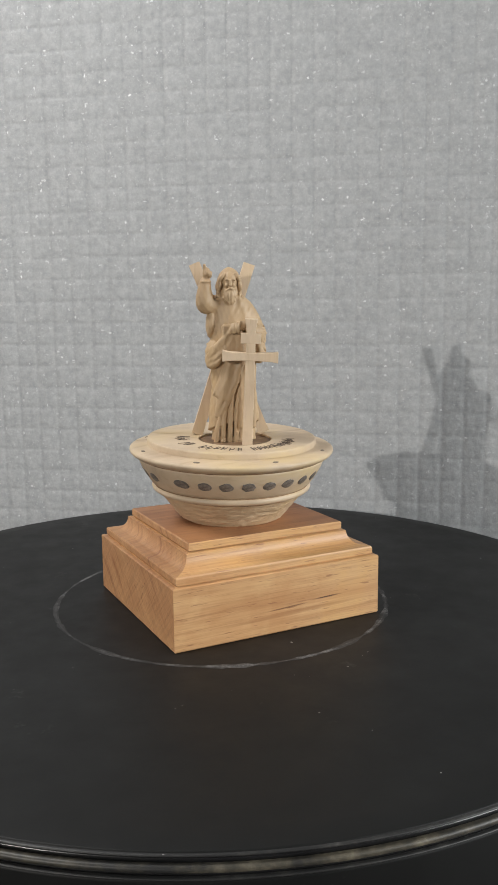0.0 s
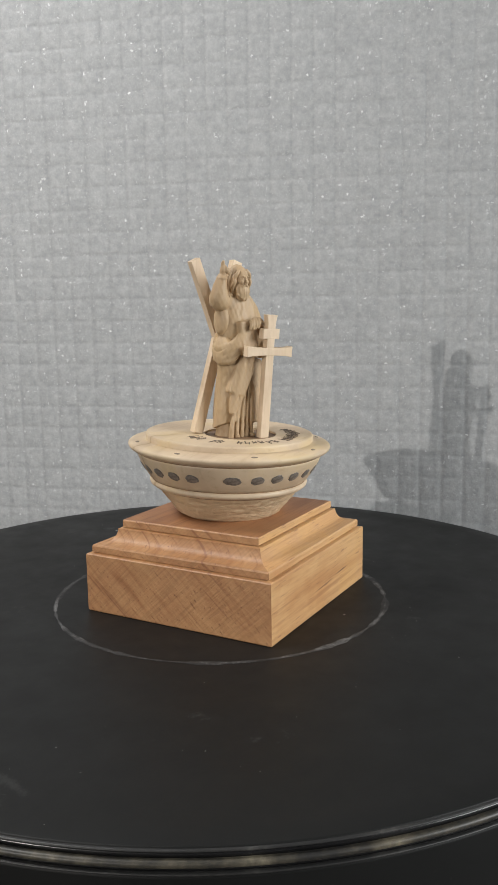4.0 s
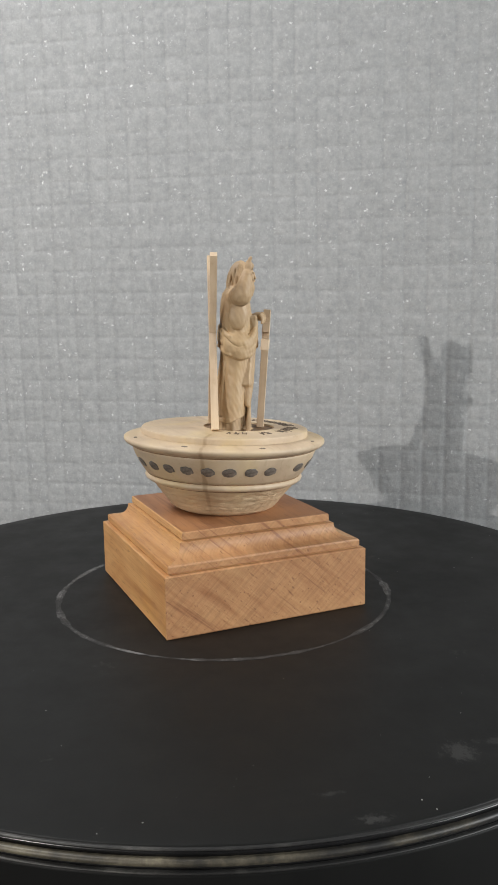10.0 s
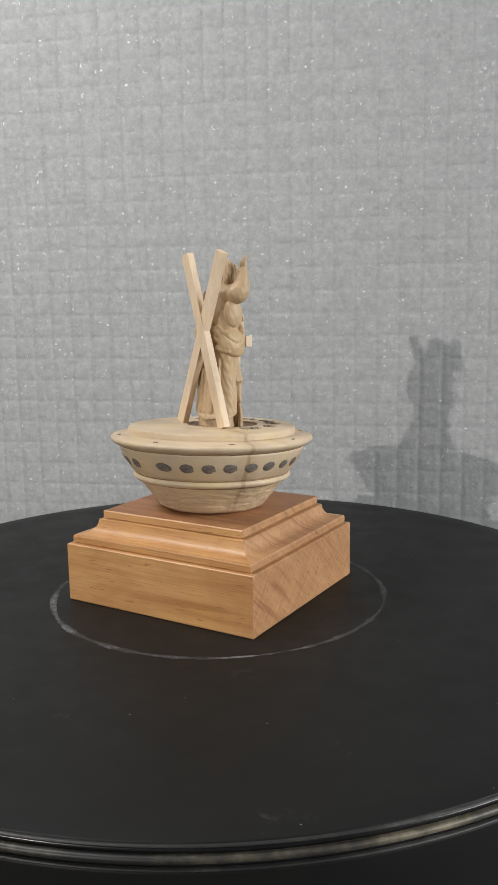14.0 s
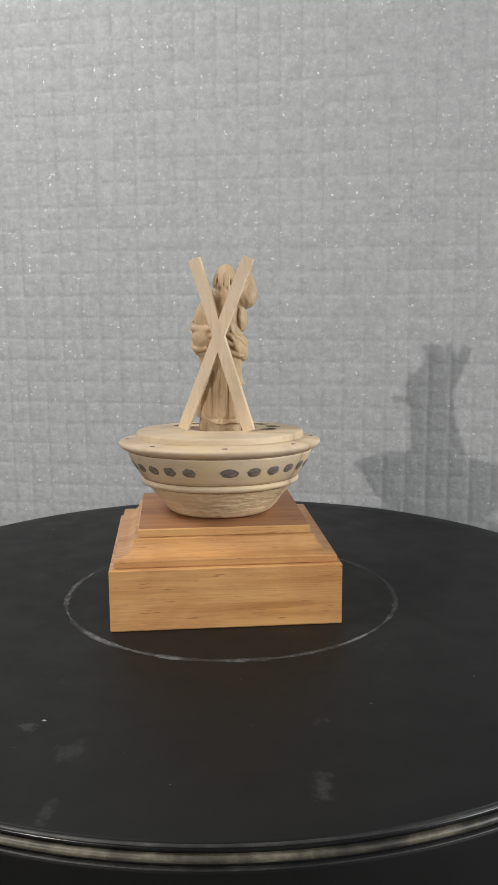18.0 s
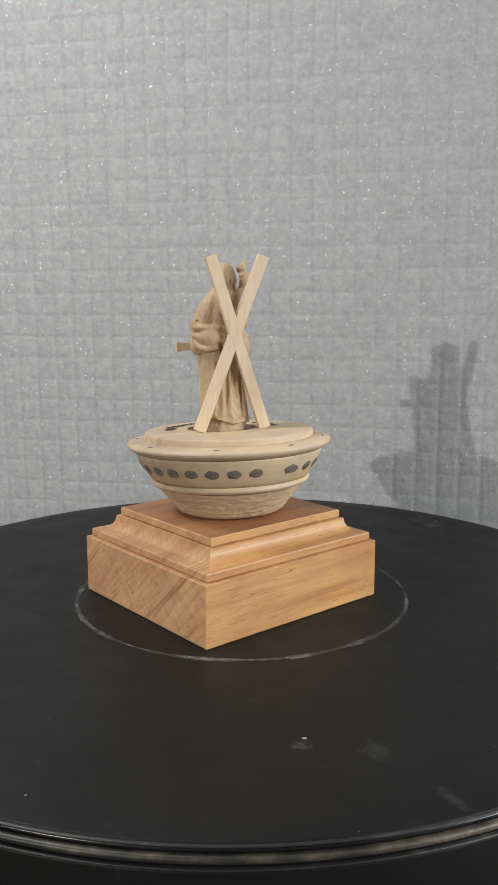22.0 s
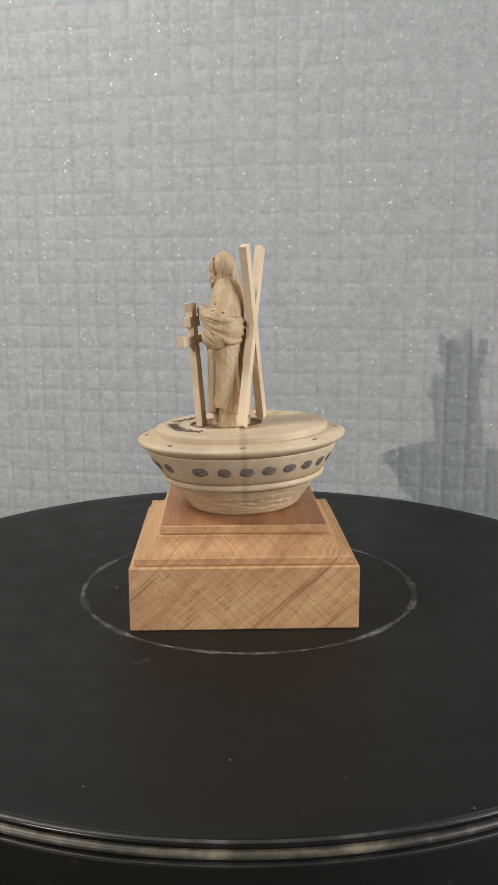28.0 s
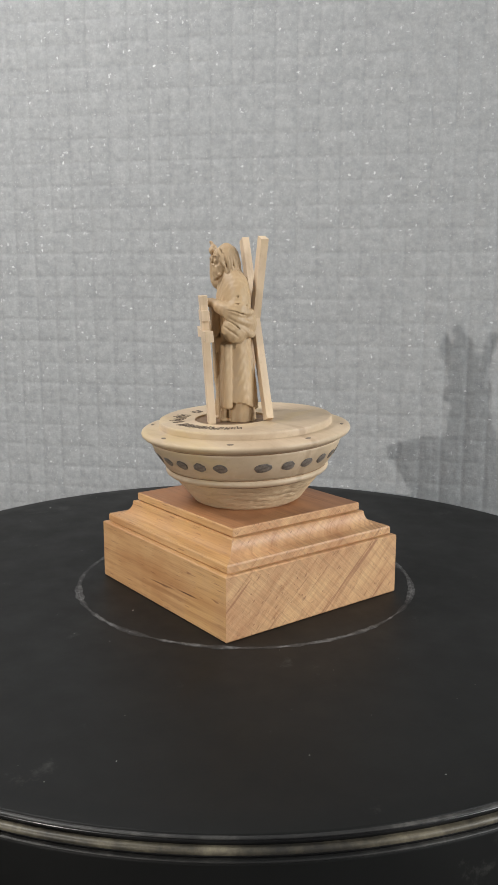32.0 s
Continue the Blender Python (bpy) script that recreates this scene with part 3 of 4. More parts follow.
def turntable():
    t = root("turntable", 0)
    tagged(t, "round black-painted wooden turntable with a worn moulded rim", "turntable")
    s = [(0, 0), (0.4, 0), (0.8, 0), (1.2, 0), (1.6, 0), (1.9, 0), (2.002, 0), (2.007, -0.0014), (2.009, -0.005), (2.009, -0.014), (0, -0.014)]
    t.location = (-0.0226 * U, 0.0101 * U, 0)
    part("tabletop", lathe([(r * U, z * U) for r, z in s], 256), M_BLACK, t, "satin black top with a scuffed ring")

    def bead(name, r, z, wide, tall, mat, label=""):
        """A half-round moulding that runs round the edge."""
        ring = [(r + wide * math.cos(radians(a)), z + tall * math.sin(radians(a))) for a in range(90, -91, -15)]
        part(name, lathe([(q * U, h * U) for q, h in [(0, z + tall)] + ring + [(0, z - tall)]], 256), mat, t, label)
    bead("edge_bead", 2.0095, -0.0092, 0.0090, 0.0048, M_EDGE, "worn black half-round edge with its grey highlight in the colour")
    part("edge_groove", lathe([(r * U, z * U) for r, z in ((0, -0.0142), (2.0120, -0.0142), (2.0120, -0.0308), (0, -0.0308))], 256), M_GLOSS, t)
    bead("rim_band", 2.0190, -0.0430, 0.0130, 0.0120, M_RIM, "edge band with paint rubbed through to the wood")
    part("lower_groove", lathe([(r * U, z * U) for r, z in ((0, -0.0552), (2.0195, -0.0552), (2.0195, -0.0648), (0, -0.0648))], 256), M_GLOSS, t)
    bead("lower_bead", 2.0200, -0.0705, 0.0120, 0.0055, M_EDGE, "worn lower black bead with its grey highlight in the colour")
    s = [(0, -0.0762), (2.020, -0.0762), (2.022, -0.09), (2.018, -0.6), (2.00, -0.62), (0, -0.62)]
    part("apron", lathe([(r * U, z * U) for r, z in s], 256), M_BLACK, t)
    s = [(0, -0.0465), (0.035, -0.0465), (0.035, -0.40), (0.15, -0.43), (0.155, -0.459), (0, -0.459)]
    part("column", lathe(s, 64), M_BLACK, t)
    TURNS.append(t)
    # the pale ring that a turned foot has worn into the paint
    bm = bmesh.new()
    rings = []
    n = 360
    for side, high in ((-2.0, 0.0), (-0.3, 0.05), (0.0, 0.02), (0.3, 0.05), (2.0, 0.0)):
        ring = []
        for k in range(n):
            a = math.tau * k / n
            w = 0.0080 * (0.8 + 0.6 * noise.noise((4 * math.cos(a), 4 * math.sin(a), 5.0)) + 0.6 * noise.noise((17 * math.cos(a), 17 * math.sin(a), 2.0 + abs(side))))
            r = 0.8202 + 0.0015 * noise.noise((3 * math.cos(a), 3 * math.sin(a), 9.0)) + side * max(w, 0.0012)
            ring.append(bm.verts.new(((0.0055 + r * math.cos(a)) * U, (0.0026 + r * math.sin(a)) * U, 0.00004 + high * max(w, 0.0012) * U)))
        rings.append(ring)
    for i, (p, q) in enumerate(zip(rings, rings[1:])):
        for k in range(n):
            bm.faces.new((p[k], q[k], q[(k + 1) % n], p[(k + 1) % n])).material_index = 0 if i in (1, 2) else 1
    d = link("scuff_ring", bm, M_SCUFF, smooth=False)
    d.data.materials.append(M_RUBBED)
    tagged(d, "thin pale ring scuffed into the black paint", "scuff mark")
    TURNS.append(d)
    # dust and chips on the top
    rng = random.Random(7)
    bm = bmesh.new()
    spots = [(-1.7315, -0.645, 0.011), (0.1916, -0.63, 0.008), (0.4369, 1.3971, 0.010)]
    for _ in range(90):
        a, r = rng.uniform(0, 6.283), math.sqrt(rng.uniform(0.45, 4.1))
        spots.append((r * math.cos(a), r * math.sin(a), rng.choice((0.0018, 0.0022, 0.003, 0.0045))))
    for x, y, s in spots:
        ring, n = [], 6
        for k in range(n):
            a, q = k * math.tau / n, s * U * rng.uniform(0.5, 1.1)
            ring.append(bm.verts.new((x * U + q * math.cos(a), y * U + 0.8 * q * math.sin(a), 0.00005)))
        c = bm.verts.new((x * U, y * U, 0.00005 + 0.35 * s * U))
        for k in range(n):
            bm.faces.new((ring[k], ring[(k + 1) % n], c))
        bm.faces.new(ring[::-1])
    d = link("dust", bm, M_DUST, smooth=False)
    tagged(d, "pale specks of dust and chips on the black top", "dust", kind="stuff")
    TURNS.append(d)


turntable()

# ---- the pedestal ----
BLOCK = pose(BX, BY, 0, 0, 0, BTURN)


def wooden(name, bm, mat, parent, m, smooth):
    bevelled(bm, 0.00022, 2, 40)
    ob = part(name, bm, mat, parent, m=m, smooth=smooth)
    ob.data.materials.append(M_END)
    ob.data.materials.append(M_TOP)
    return ob


def pedestal():
    t = root("pedestal", 0)
    tagged(t, "square moulded pedestal of orange-brown oiled wood", "pedestal")
    p = [(0.004, 0.0008), (0, 0.006), (0, 0.2805), (0.004, 0.2846), (0.020, 0.286)]
    wooden("plinth", frustum([(e * U, z * U) for e, z in p], HX, HY), M_LONG, t, m=BLOCK, smooth=False)
    p = [(0.029, 0.2865), (0.029, 0.2905), (0.0215, 0.2925), (0.0215, 0.318), (0.026, 0.3255), (0.052, 0.329)]
    for k in range(17):
        a = k / 16 * math.pi / 2
        p.append((0.056 + 0.055 * math.sin(a), 0.330 + 0.064 * (1 - math.cos(a))))
    p += [(0.124, 0.396)]
    wooden("cove_moulding", frustum([(e * U, z * U) for e, z in p], HX, HY), M_LONG, t, m=BLOCK, smooth=False)
    p = [(0.138, 0.3965), (0.138, 0.4005), (0.128, 0.4025), (0.128, 0.4315), (0.132, 0.4366)]
    slab = frustum([(e * U, z * U) for e, z in p], HX, HY)
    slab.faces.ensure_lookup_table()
    # the top face gets a darker, redder colour than the sides
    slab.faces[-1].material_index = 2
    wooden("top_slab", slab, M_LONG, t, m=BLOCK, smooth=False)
    TURNS.append(t)


pedestal()

# ---- the bowl ----
FA = radians(FRONT)
BOWL = BLOCK @ Matrix.Translation((-0.0145 * U, -0.0028 * U, TOPZ)) @ Matrix.Rotation(radians(LEAN), 4, "Y")
LID = 0.398                        # height of the lid's top over the pedestal, in U
RX, RY, RR = 0.0700, -0.0150, 0.174  # the round recess in the lid


def bowl():
    t = root("bowl", TOPZ)
    tagged(t, "pale turned wooden bowl with a lid and dark oval inlays", "bowl")
    m = Matrix.Translation((0, 0, -TOPZ)) @ BOWL
    def turned(name, prof, mat, label=""):
        return part(name, lathe([(r * U, z * U) for r, z in prof], 160), mat, t, label, m=m)
    # the foot: chatter marks and torn fibres from the gouge
    bm = bmesh.new()
    prof = [(0.198, -0.006), (0.233, 0.0), (0.259, 0.0145)] + [(0.259 + 0.0985 * k / 22, 0.0145 + 0.126 * k / 22) for k in range(1, 23)]
    rings = []
    for i, (r, z) in enumerate(prof):
        ring = []
        for k in range(220):
            a = math.tau * k / 220
            d = 0.0 if i < 2 else 0.0042 * noise.noise((11 * math.cos(a), 11 * math.sin(a), 60 * z)) + 0.0034 * noise.noise((34 * math.cos(a), 34 * math.sin(a), 130 * z)) + 0.0007 * math.sin(210 * z)
            ring.append(bm.verts.new(((r + d) * math.cos(a) * U, (r + d) * math.sin(a) * U, z * U)))
        rings.append(ring)
    for p, q in zip(rings, rings[1:]):
        for k in range(220):
            bm.faces.new((p[k], p[(k + 1) % 220], q[(k + 1) % 220], q[k]))
    bm.faces.new(rings[0][::-1])
    bm.faces.new(rings[-1])
    part("foot", bm, M_FOOT, t, "lower part left rough from the tool", m=m)
    turned("bead", [(0, 0.141), (0.358, 0.141), (0.376, 0.1445), (0.3865, 0.153), (0.3895, 0.162), (0.386, 0.1715), (0.378, 0.1765), (0, 0.1765)], M_BOWL)
    band = turned("band", [(0, 0.177), (0.379, 0.177), (0.3935, 0.190), (0.4195, 0.229), (0.440, 0.266), (0.4525, 0.297), (0.455, 0.307), (0.452, 0.3108), (0, 0.3108)], M_BOWL)
    lip = turned("lip", [(0, 0.3112), (0.450, 0.3112), (0.460, 0.3130), (0.474, 0.3185), (0.487, 0.327), (0.494, 0.335), (0.496, 0.342), (0.4948, 0.3485), (0.489, 0.353), (0.474, 0.3565), (0.450, 0.3595), (0.428, 0.3615), (0.416, 0.3635), (0.410, 0.3665), (0, 0.3665)], M_BOWL)
    # thin darker brown rings laid along the grooves
    for r, z, q in ((0.4545, 0.3110, 0.0028), (0.3600, 0.1407, 0.0026), (0.3792, 0.1767, 0.0022)):
        turned("brown_line", [(r + q * math.cos(math.tau * i / 8), z + q * math.sin(math.tau * i / 8)) for i in range(9)], M_GROOVE, "thin brown ring in the groove")
    lid = bmesh.new()
    seg, rc = 160, (RX, RY)
    ringdef = [((0, 0), 0.4105, 0.367), ((0, 0), 0.4107, 0.380), ((0, 0), 0.4102, 0.3905), ((0, 0), 0.4080, 0.3955), ((0, 0), 0.4025, LID), (rc, RR + 0.008, LID), (rc, RR + 0.004, LID + 0.0012), (rc, RR, LID), (rc, RR - 0.001, LID - 0.012)]
    rings = [[lid.verts.new(((c[0] + r * math.cos(math.tau * i / seg)) * U, (c[1] + r * math.sin(math.tau * i / seg)) * U, z * U)) for i in range(seg)] for c, r, z in ringdef]
    for a, c in zip(rings, rings[1:]):
        for i in range(seg):
            j = (i + 1) % seg
            lid.faces.new((a[i], a[j], c[j], c[i]))
    lid.faces.new(rings[-1])
    lid.faces.new(rings[0][::-1])
    lid_ob = part("lid", lid, M_BOWL, t, "raised disc with a round recess", m=m, smooth=False)
    # the recess floor is a darker brown than the lid
    disc = lathe([(0, 0.0), ((RR - 0.0012) * U, 0.0), ((RR - 0.0012) * U, 0.004 * U), (0, 0.004 * U)], 96)
    part("recess_floor", disc, M_FLOORDISC, lid_ob, "brown floor of the round recess", m=Matrix.Translation((RX * U, RY * U, (LID - 0.0118) * U)), smooth=False)
    # dark oval inlays: three runs of eight, set into the sloping band
    up = Vector((0.046, 0, 0.072)).normalized()
    out = Vector((up.z, 0, -up.x))
    for g in range(3):
        for k in range(8):
            a = radians(62.5 + 120 * g + (15.5 + 13.25 * (k - 1) if k else 0))
            bm = bmesh.new()
            bmesh.ops.create_uvsphere(bm, u_segments=16, v_segments=8, radius=1)
            wide = 0.040 if k == 0 else 0.0325
            for v in bm.verts:
                q = 1 + 0.30 * noise.noise(v.co * 2.3 + Vector((g * 3, k * 5, 0)))
                v.co = Vector((v.co.x * wide * q, v.co.y * 0.0265 * q, v.co.z * 0.0030)) * U
            ob = part("inlay", bm, M_STONE, band)
            turn = Matrix(((0, up.x, out.x), (1, 0, 0), (0, up.z, out.z))).to_4x4()
            ob.matrix_local = Matrix.Rotation(a, 4, "Z") @ Matrix.Translation((0.4275 * U, 0, 0.2435 * U)) @ turn @ Matrix.Rotation(random.Random(g * 7 + k).uniform(-0.12, 0.12), 4, "Z")
            # the raised burr round the cut
            bm, rows = bmesh.new(), []
            for i in range(28):
                b = math.tau * i / 28
                f = 0.0058 * (1 + 0.7 * noise.noise((2 * math.cos(b) + 5 * k, 2 * math.sin(b), g * 4.0)))
                x, y = (wide + 0.003) * math.cos(b), 0.0295 * math.sin(b)
                rows.append([bm.verts.new(((x + o * math.cos(b)) * U, (y + o * math.sin(b)) * U, h * U)) for o, h in ((-0.0035, -0.001), (-0.002, f), (0.003, 0.75 * f), (0.012, -0.0005))])
            for p, q in zip(rows, rows[1:] + rows[:1]):
                for j in range(3):
                    bm.faces.new((p[j], p[j + 1], q[j + 1], q[j]))
            burr = part("inlay_edge", bm, M_BOWL, band)
            burr.matrix_local = ob.matrix_local
    # small pegs round the lip
    for k in range(8):
        a = radians(-0.5 + 45 * k)
        bm = bmesh.new()
        bmesh.ops.create_cone(bm, cap_ends=True, segments=12, radius1=0.011 * U, radius2=0.010 * U, depth=0.006 * U)
        ob = part("peg", bm, M_PEG, lip)
        ob.matrix_local = Matrix.Rotation(a, 4, "Z") @ Matrix.Translation((0.456 * U, 0, 0.3575 * U)) @ Matrix.Rotation(radians(7), 4, "Y") @ Matrix.Diagonal((0.8, 1.5, 1, 1))
    TURNS.append(t)
    # the burnt inscription: bars in place of the letters, round the recess
    rng = random.Random(3)
    words = [(-108, -84, 3), (-72, -58, 2), (-46, 2, 6), (10, 84, 12)]
    for a0, a1, count in words:
        for i in range(count):
            for off, tall, w in ((-0.006, rng.uniform(0.022, 0.032), rng.uniform(0.0024, 0.0034)), (0.008, rng.uniform(0.016, 0.026), 0.0022), (0.002, rng.uniform(0.003, 0.006), 0.0070)):
                a = radians(a0 + (a1 - a0) * (i + 0.5) / count + FRONT)
                bm = bmesh.new()
                ca, sa = math.cos(a), math.sin(a)
                lean, shift = rng.uniform(0.000, 0.007), rng.uniform(-0.012, 0.012) if off else 0
                vs = []
                for z in (LID + 0.0004, LID + 0.0016):
                    for dr, dt in ((-tall, -w + lean), (tall, -w), (tall, w), (-tall, w + lean)):
                        r, q = 0.256 + shift + dr, off + dt
                        vs.append(bm.verts.new(((RX + r * ca - q * sa) * U, (RY + r * sa + q * ca) * U, z * U)))
                for f in ((3, 2, 1, 0), (4, 5, 6, 7), (0, 1, 5, 4), (1, 2, 6, 5), (2, 3, 7, 6), (3, 0, 4, 7)):
                    bm.faces.new([vs[k] for k in f])
                part("inscription_stroke", bm, M_INK, lid_ob, smooth=False)


bowl()

# ---- the figure and its crosses ----
FIG = BLOCK @ Matrix.Translation((0, 0, TOPZ)) @ Matrix.Rotation(radians(2.6), 4, Vector((-math.sin(FA), math.cos(FA), 0))) @ Matrix.Translation((0.057 * U, -0.0135 * U, 0)) @ Matrix.Rotation(FA, 4, "Z")
FZ = 0.424                         # datum of the figure's heights over the pedestal, in U


STEP = 0.0027                      # grid step of the carved figure, in U


class Carving:
    """A solid field on a grid; forms are fused into it or cut out of it, then it is skinned."""

    def __init__(self, lo, hi):
        self.lo = np.array(lo, float)
        self.n = [int((b - a) / STEP) + 2 for a, b in zip(lo, hi)]
        self.axes = [a + STEP * np.arange(k) for a, k in zip(lo, self.n)]
        self.d = np.full(self.n, 0.05, dtype=np.float32)
        self.squeeze = (0, 1, 0, 1)

    def at(self, c):
        z0, kz, y0, ky = self.squeeze
        return (c[0], y0 + (c[1] - y0) * ky, z0 + (c[2] - z0) * kz, *c[3:])

    def region(self, lo, hi):
        sl = tuple(slice(max(0, int((a - o) / STEP) - 1), max(0, int((b - o) / STEP) + 3)) for a, b, o in zip(lo, hi, self.lo))
        return sl, np.meshgrid(*[ax[s] for ax, s in zip(self.axes, sl)], indexing="ij", sparse=True)

    def merge(self, sl, v, k, cut):
        a = self.d[sl]
        if cut:
            a, v = -a, v
        h = np.maximum(k - np.abs(a - v), 0) / k
        r = np.minimum(a, v) - h * h * k / 4
        self.d[sl] = -r if cut else r

    def ball(self, c, r, turn=(0, 0, 0), k=0.012, cut=False):
        c = self.at(c)
        m = Euler([radians(a) for a in turn]).to_matrix().transposed()
        e = max(r) + 0.03
        sl, g = self.region([v - e for v in c], [v + e for v in c])
        p = [q - v for q, v in zip(g, c)]
        u = [(m[i][0] * p[0] + m[i][1] * p[1] + m[i][2] * p[2]) / r[i] for i in range(3)]
        k0 = np.sqrt(u[0] ** 2 + u[1] ** 2 + u[2] ** 2) + 1e-6
        k1 = np.sqrt((u[0] / r[0]) ** 2 + (u[1] / r[1]) ** 2 + (u[2] / r[2]) ** 2) + 1e-6
        self.merge(sl, k0 * (k0 - 1) / k1, k, cut)

    def slab(self, c, half, turn=(0, 0, 0), edge=0.008, k=0.006, cut=False):
        m = Euler([radians(a) for a in turn]).to_matrix().transposed()
        e = math.sqrt(sum(v * v for v in half)) + 0.02
        sl, g = self.region([v - e for v in c], [v + e for v in c])
        p = [q - v for q, v in zip(g, c)]
        q = [np.abs(m[i][0] * p[0] + m[i][1] * p[1] + m[i][2] * p[2]) - half[i] + edge for i in range(3)]
        out = np.sqrt(sum(np.maximum(v, 0) ** 2 for v in q)) + np.minimum(np.maximum(np.maximum(q[0], q[1]), q[2]), 0) - edge
        self.merge(sl, out, k, cut)

    def cord(self, pts, k=0.012, cut=False):
        """A round form along (x, y, z, r) points, bent smoothly."""
        p = np.array([self.at(q) for q in pts], float)
        for _ in range(2):         # corners cut twice
            p = np.concatenate([p[:1]] + [np.stack([0.75 * a + 0.25 * b, 0.25 * a + 0.75 * b]) for a, b in zip(p, p[1:])] + [p[-1:]])
        e = p[:, 3].max() + 0.03
        sl, g = self.region(p[:, :3].min(0) - e, p[:, :3].max(0) + e)
        best = None
        for a, b in zip(p, p[1:]):
            ab = b[:3] - a[:3]
            ln = max(float(ab @ ab), 1e-9)
            t = np.clip(sum((q - o) * w for q, o, w in zip(g, a[:3], ab)) / ln, 0, 1)
            v = np.sqrt(sum((q - o - w * t) ** 2 for q, o, w in zip(g, a[:3], ab))) - (a[3] + (b[3] - a[3]) * t)
            best = v if best is None else np.minimum(best, v)
        self.merge(sl, best, k, cut)

    def robe(self, secs, fold, low, high, k=0.006):
        """Oval sections (z, x, y, half depth, half width) with folds, from low(a) up to high."""
        cols = list(zip(*secs))
        sl, (X, Y, Z) = self.region((-0.2, -0.22, secs[0][0] - 0.01), (0.15, 0.22, high + 0.02))
        cx, cy, rx, ry = (np.interp(Z, cols[0], cols[i]) for i in (1, 2, 3, 4))
        u, v = (X - cx) / rx, (Y - cy) / ry
        a = np.arctan2(v, u)
        d = (np.sqrt(u * u + v * v) - 1) * np.minimum(rx, ry) - fold(a, Z)
        d = np.maximum(d, np.maximum(low(a) - Z, Z - high))
        self.merge(sl, d, k, False)

    def skin(self, bm_name):
        d = self.d
        inside = d < 0
        c = [inside[i:d.shape[0] - 1 + i, j:d.shape[1] - 1 + j, k:d.shape[2] - 1 + k] for i in (0, 1) for j in (0, 1) for k in (0, 1)]
        total = sum(x.astype(np.int8) for x in c)
        cells = np.argwhere((total > 0) & (total < 8))
        idx = np.full(total.shape, -1, dtype=np.int64)
        idx[tuple(cells.T)] = np.arange(len(cells))
        acc, cnt = np.zeros((len(cells), 3)), np.zeros((len(cells), 1))
        corners = [(i, j, k) for i in (0, 1) for j in (0, 1) for k in (0, 1)]
        for p in corners:
            for ax in range(3):
                if p[ax]:
                    continue
                q = tuple(v + (i == ax) for i, v in enumerate(p))
                a, b = d[tuple((cells + p).T)], d[tuple((cells + q).T)]
                hit = (a < 0) != (b < 0)
                t = np.where(hit, a / np.where(a == b, 1, a - b), 0)
                pos = np.array(p, float) + np.outer(t, np.eye(3)[ax])
                acc += pos * hit[:, None]
                cnt += hit[:, None]
        co = (self.lo + (cells + acc / cnt) * STEP)
        faces = []
        for ax in range(3):
            o, w = (ax + 1) % 3, (ax + 2) % 3
            s0 = [slice(1, None)] * 3
            s0[ax] = slice(0, -1)
            s1 = [slice(1, None)] * 3
            s1[ax] = slice(1, None)
            e0, e1 = inside[tuple(s0)], inside[tuple(s1)]
            for flip in (False, True):
                at = np.argwhere(e0 & ~e1) if not flip else np.argwhere(~e0 & e1)
                at = at + np.array([0 if i == ax else 1 for i in range(3)])
                keep = np.all(at < np.array(total.shape), 1)
                at = at[keep]
                eo, ew = np.eye(3, dtype=int)[o], np.eye(3, dtype=int)[w]
                quad = [idx[tuple((at - s * eo - u * ew).T)] for s, u in ((0, 0), (1, 0), (1, 1), (0, 1))]
                quad = np.stack(quad[::-1] if flip else quad, 1)
                faces.append(quad)
        faces = np.concatenate(faces)
        me = bpy.data.meshes.new(bm_name)
        me.from_pydata((co * (U, U, 0.984 * U)).tolist(), [], faces.tolist())
        return me


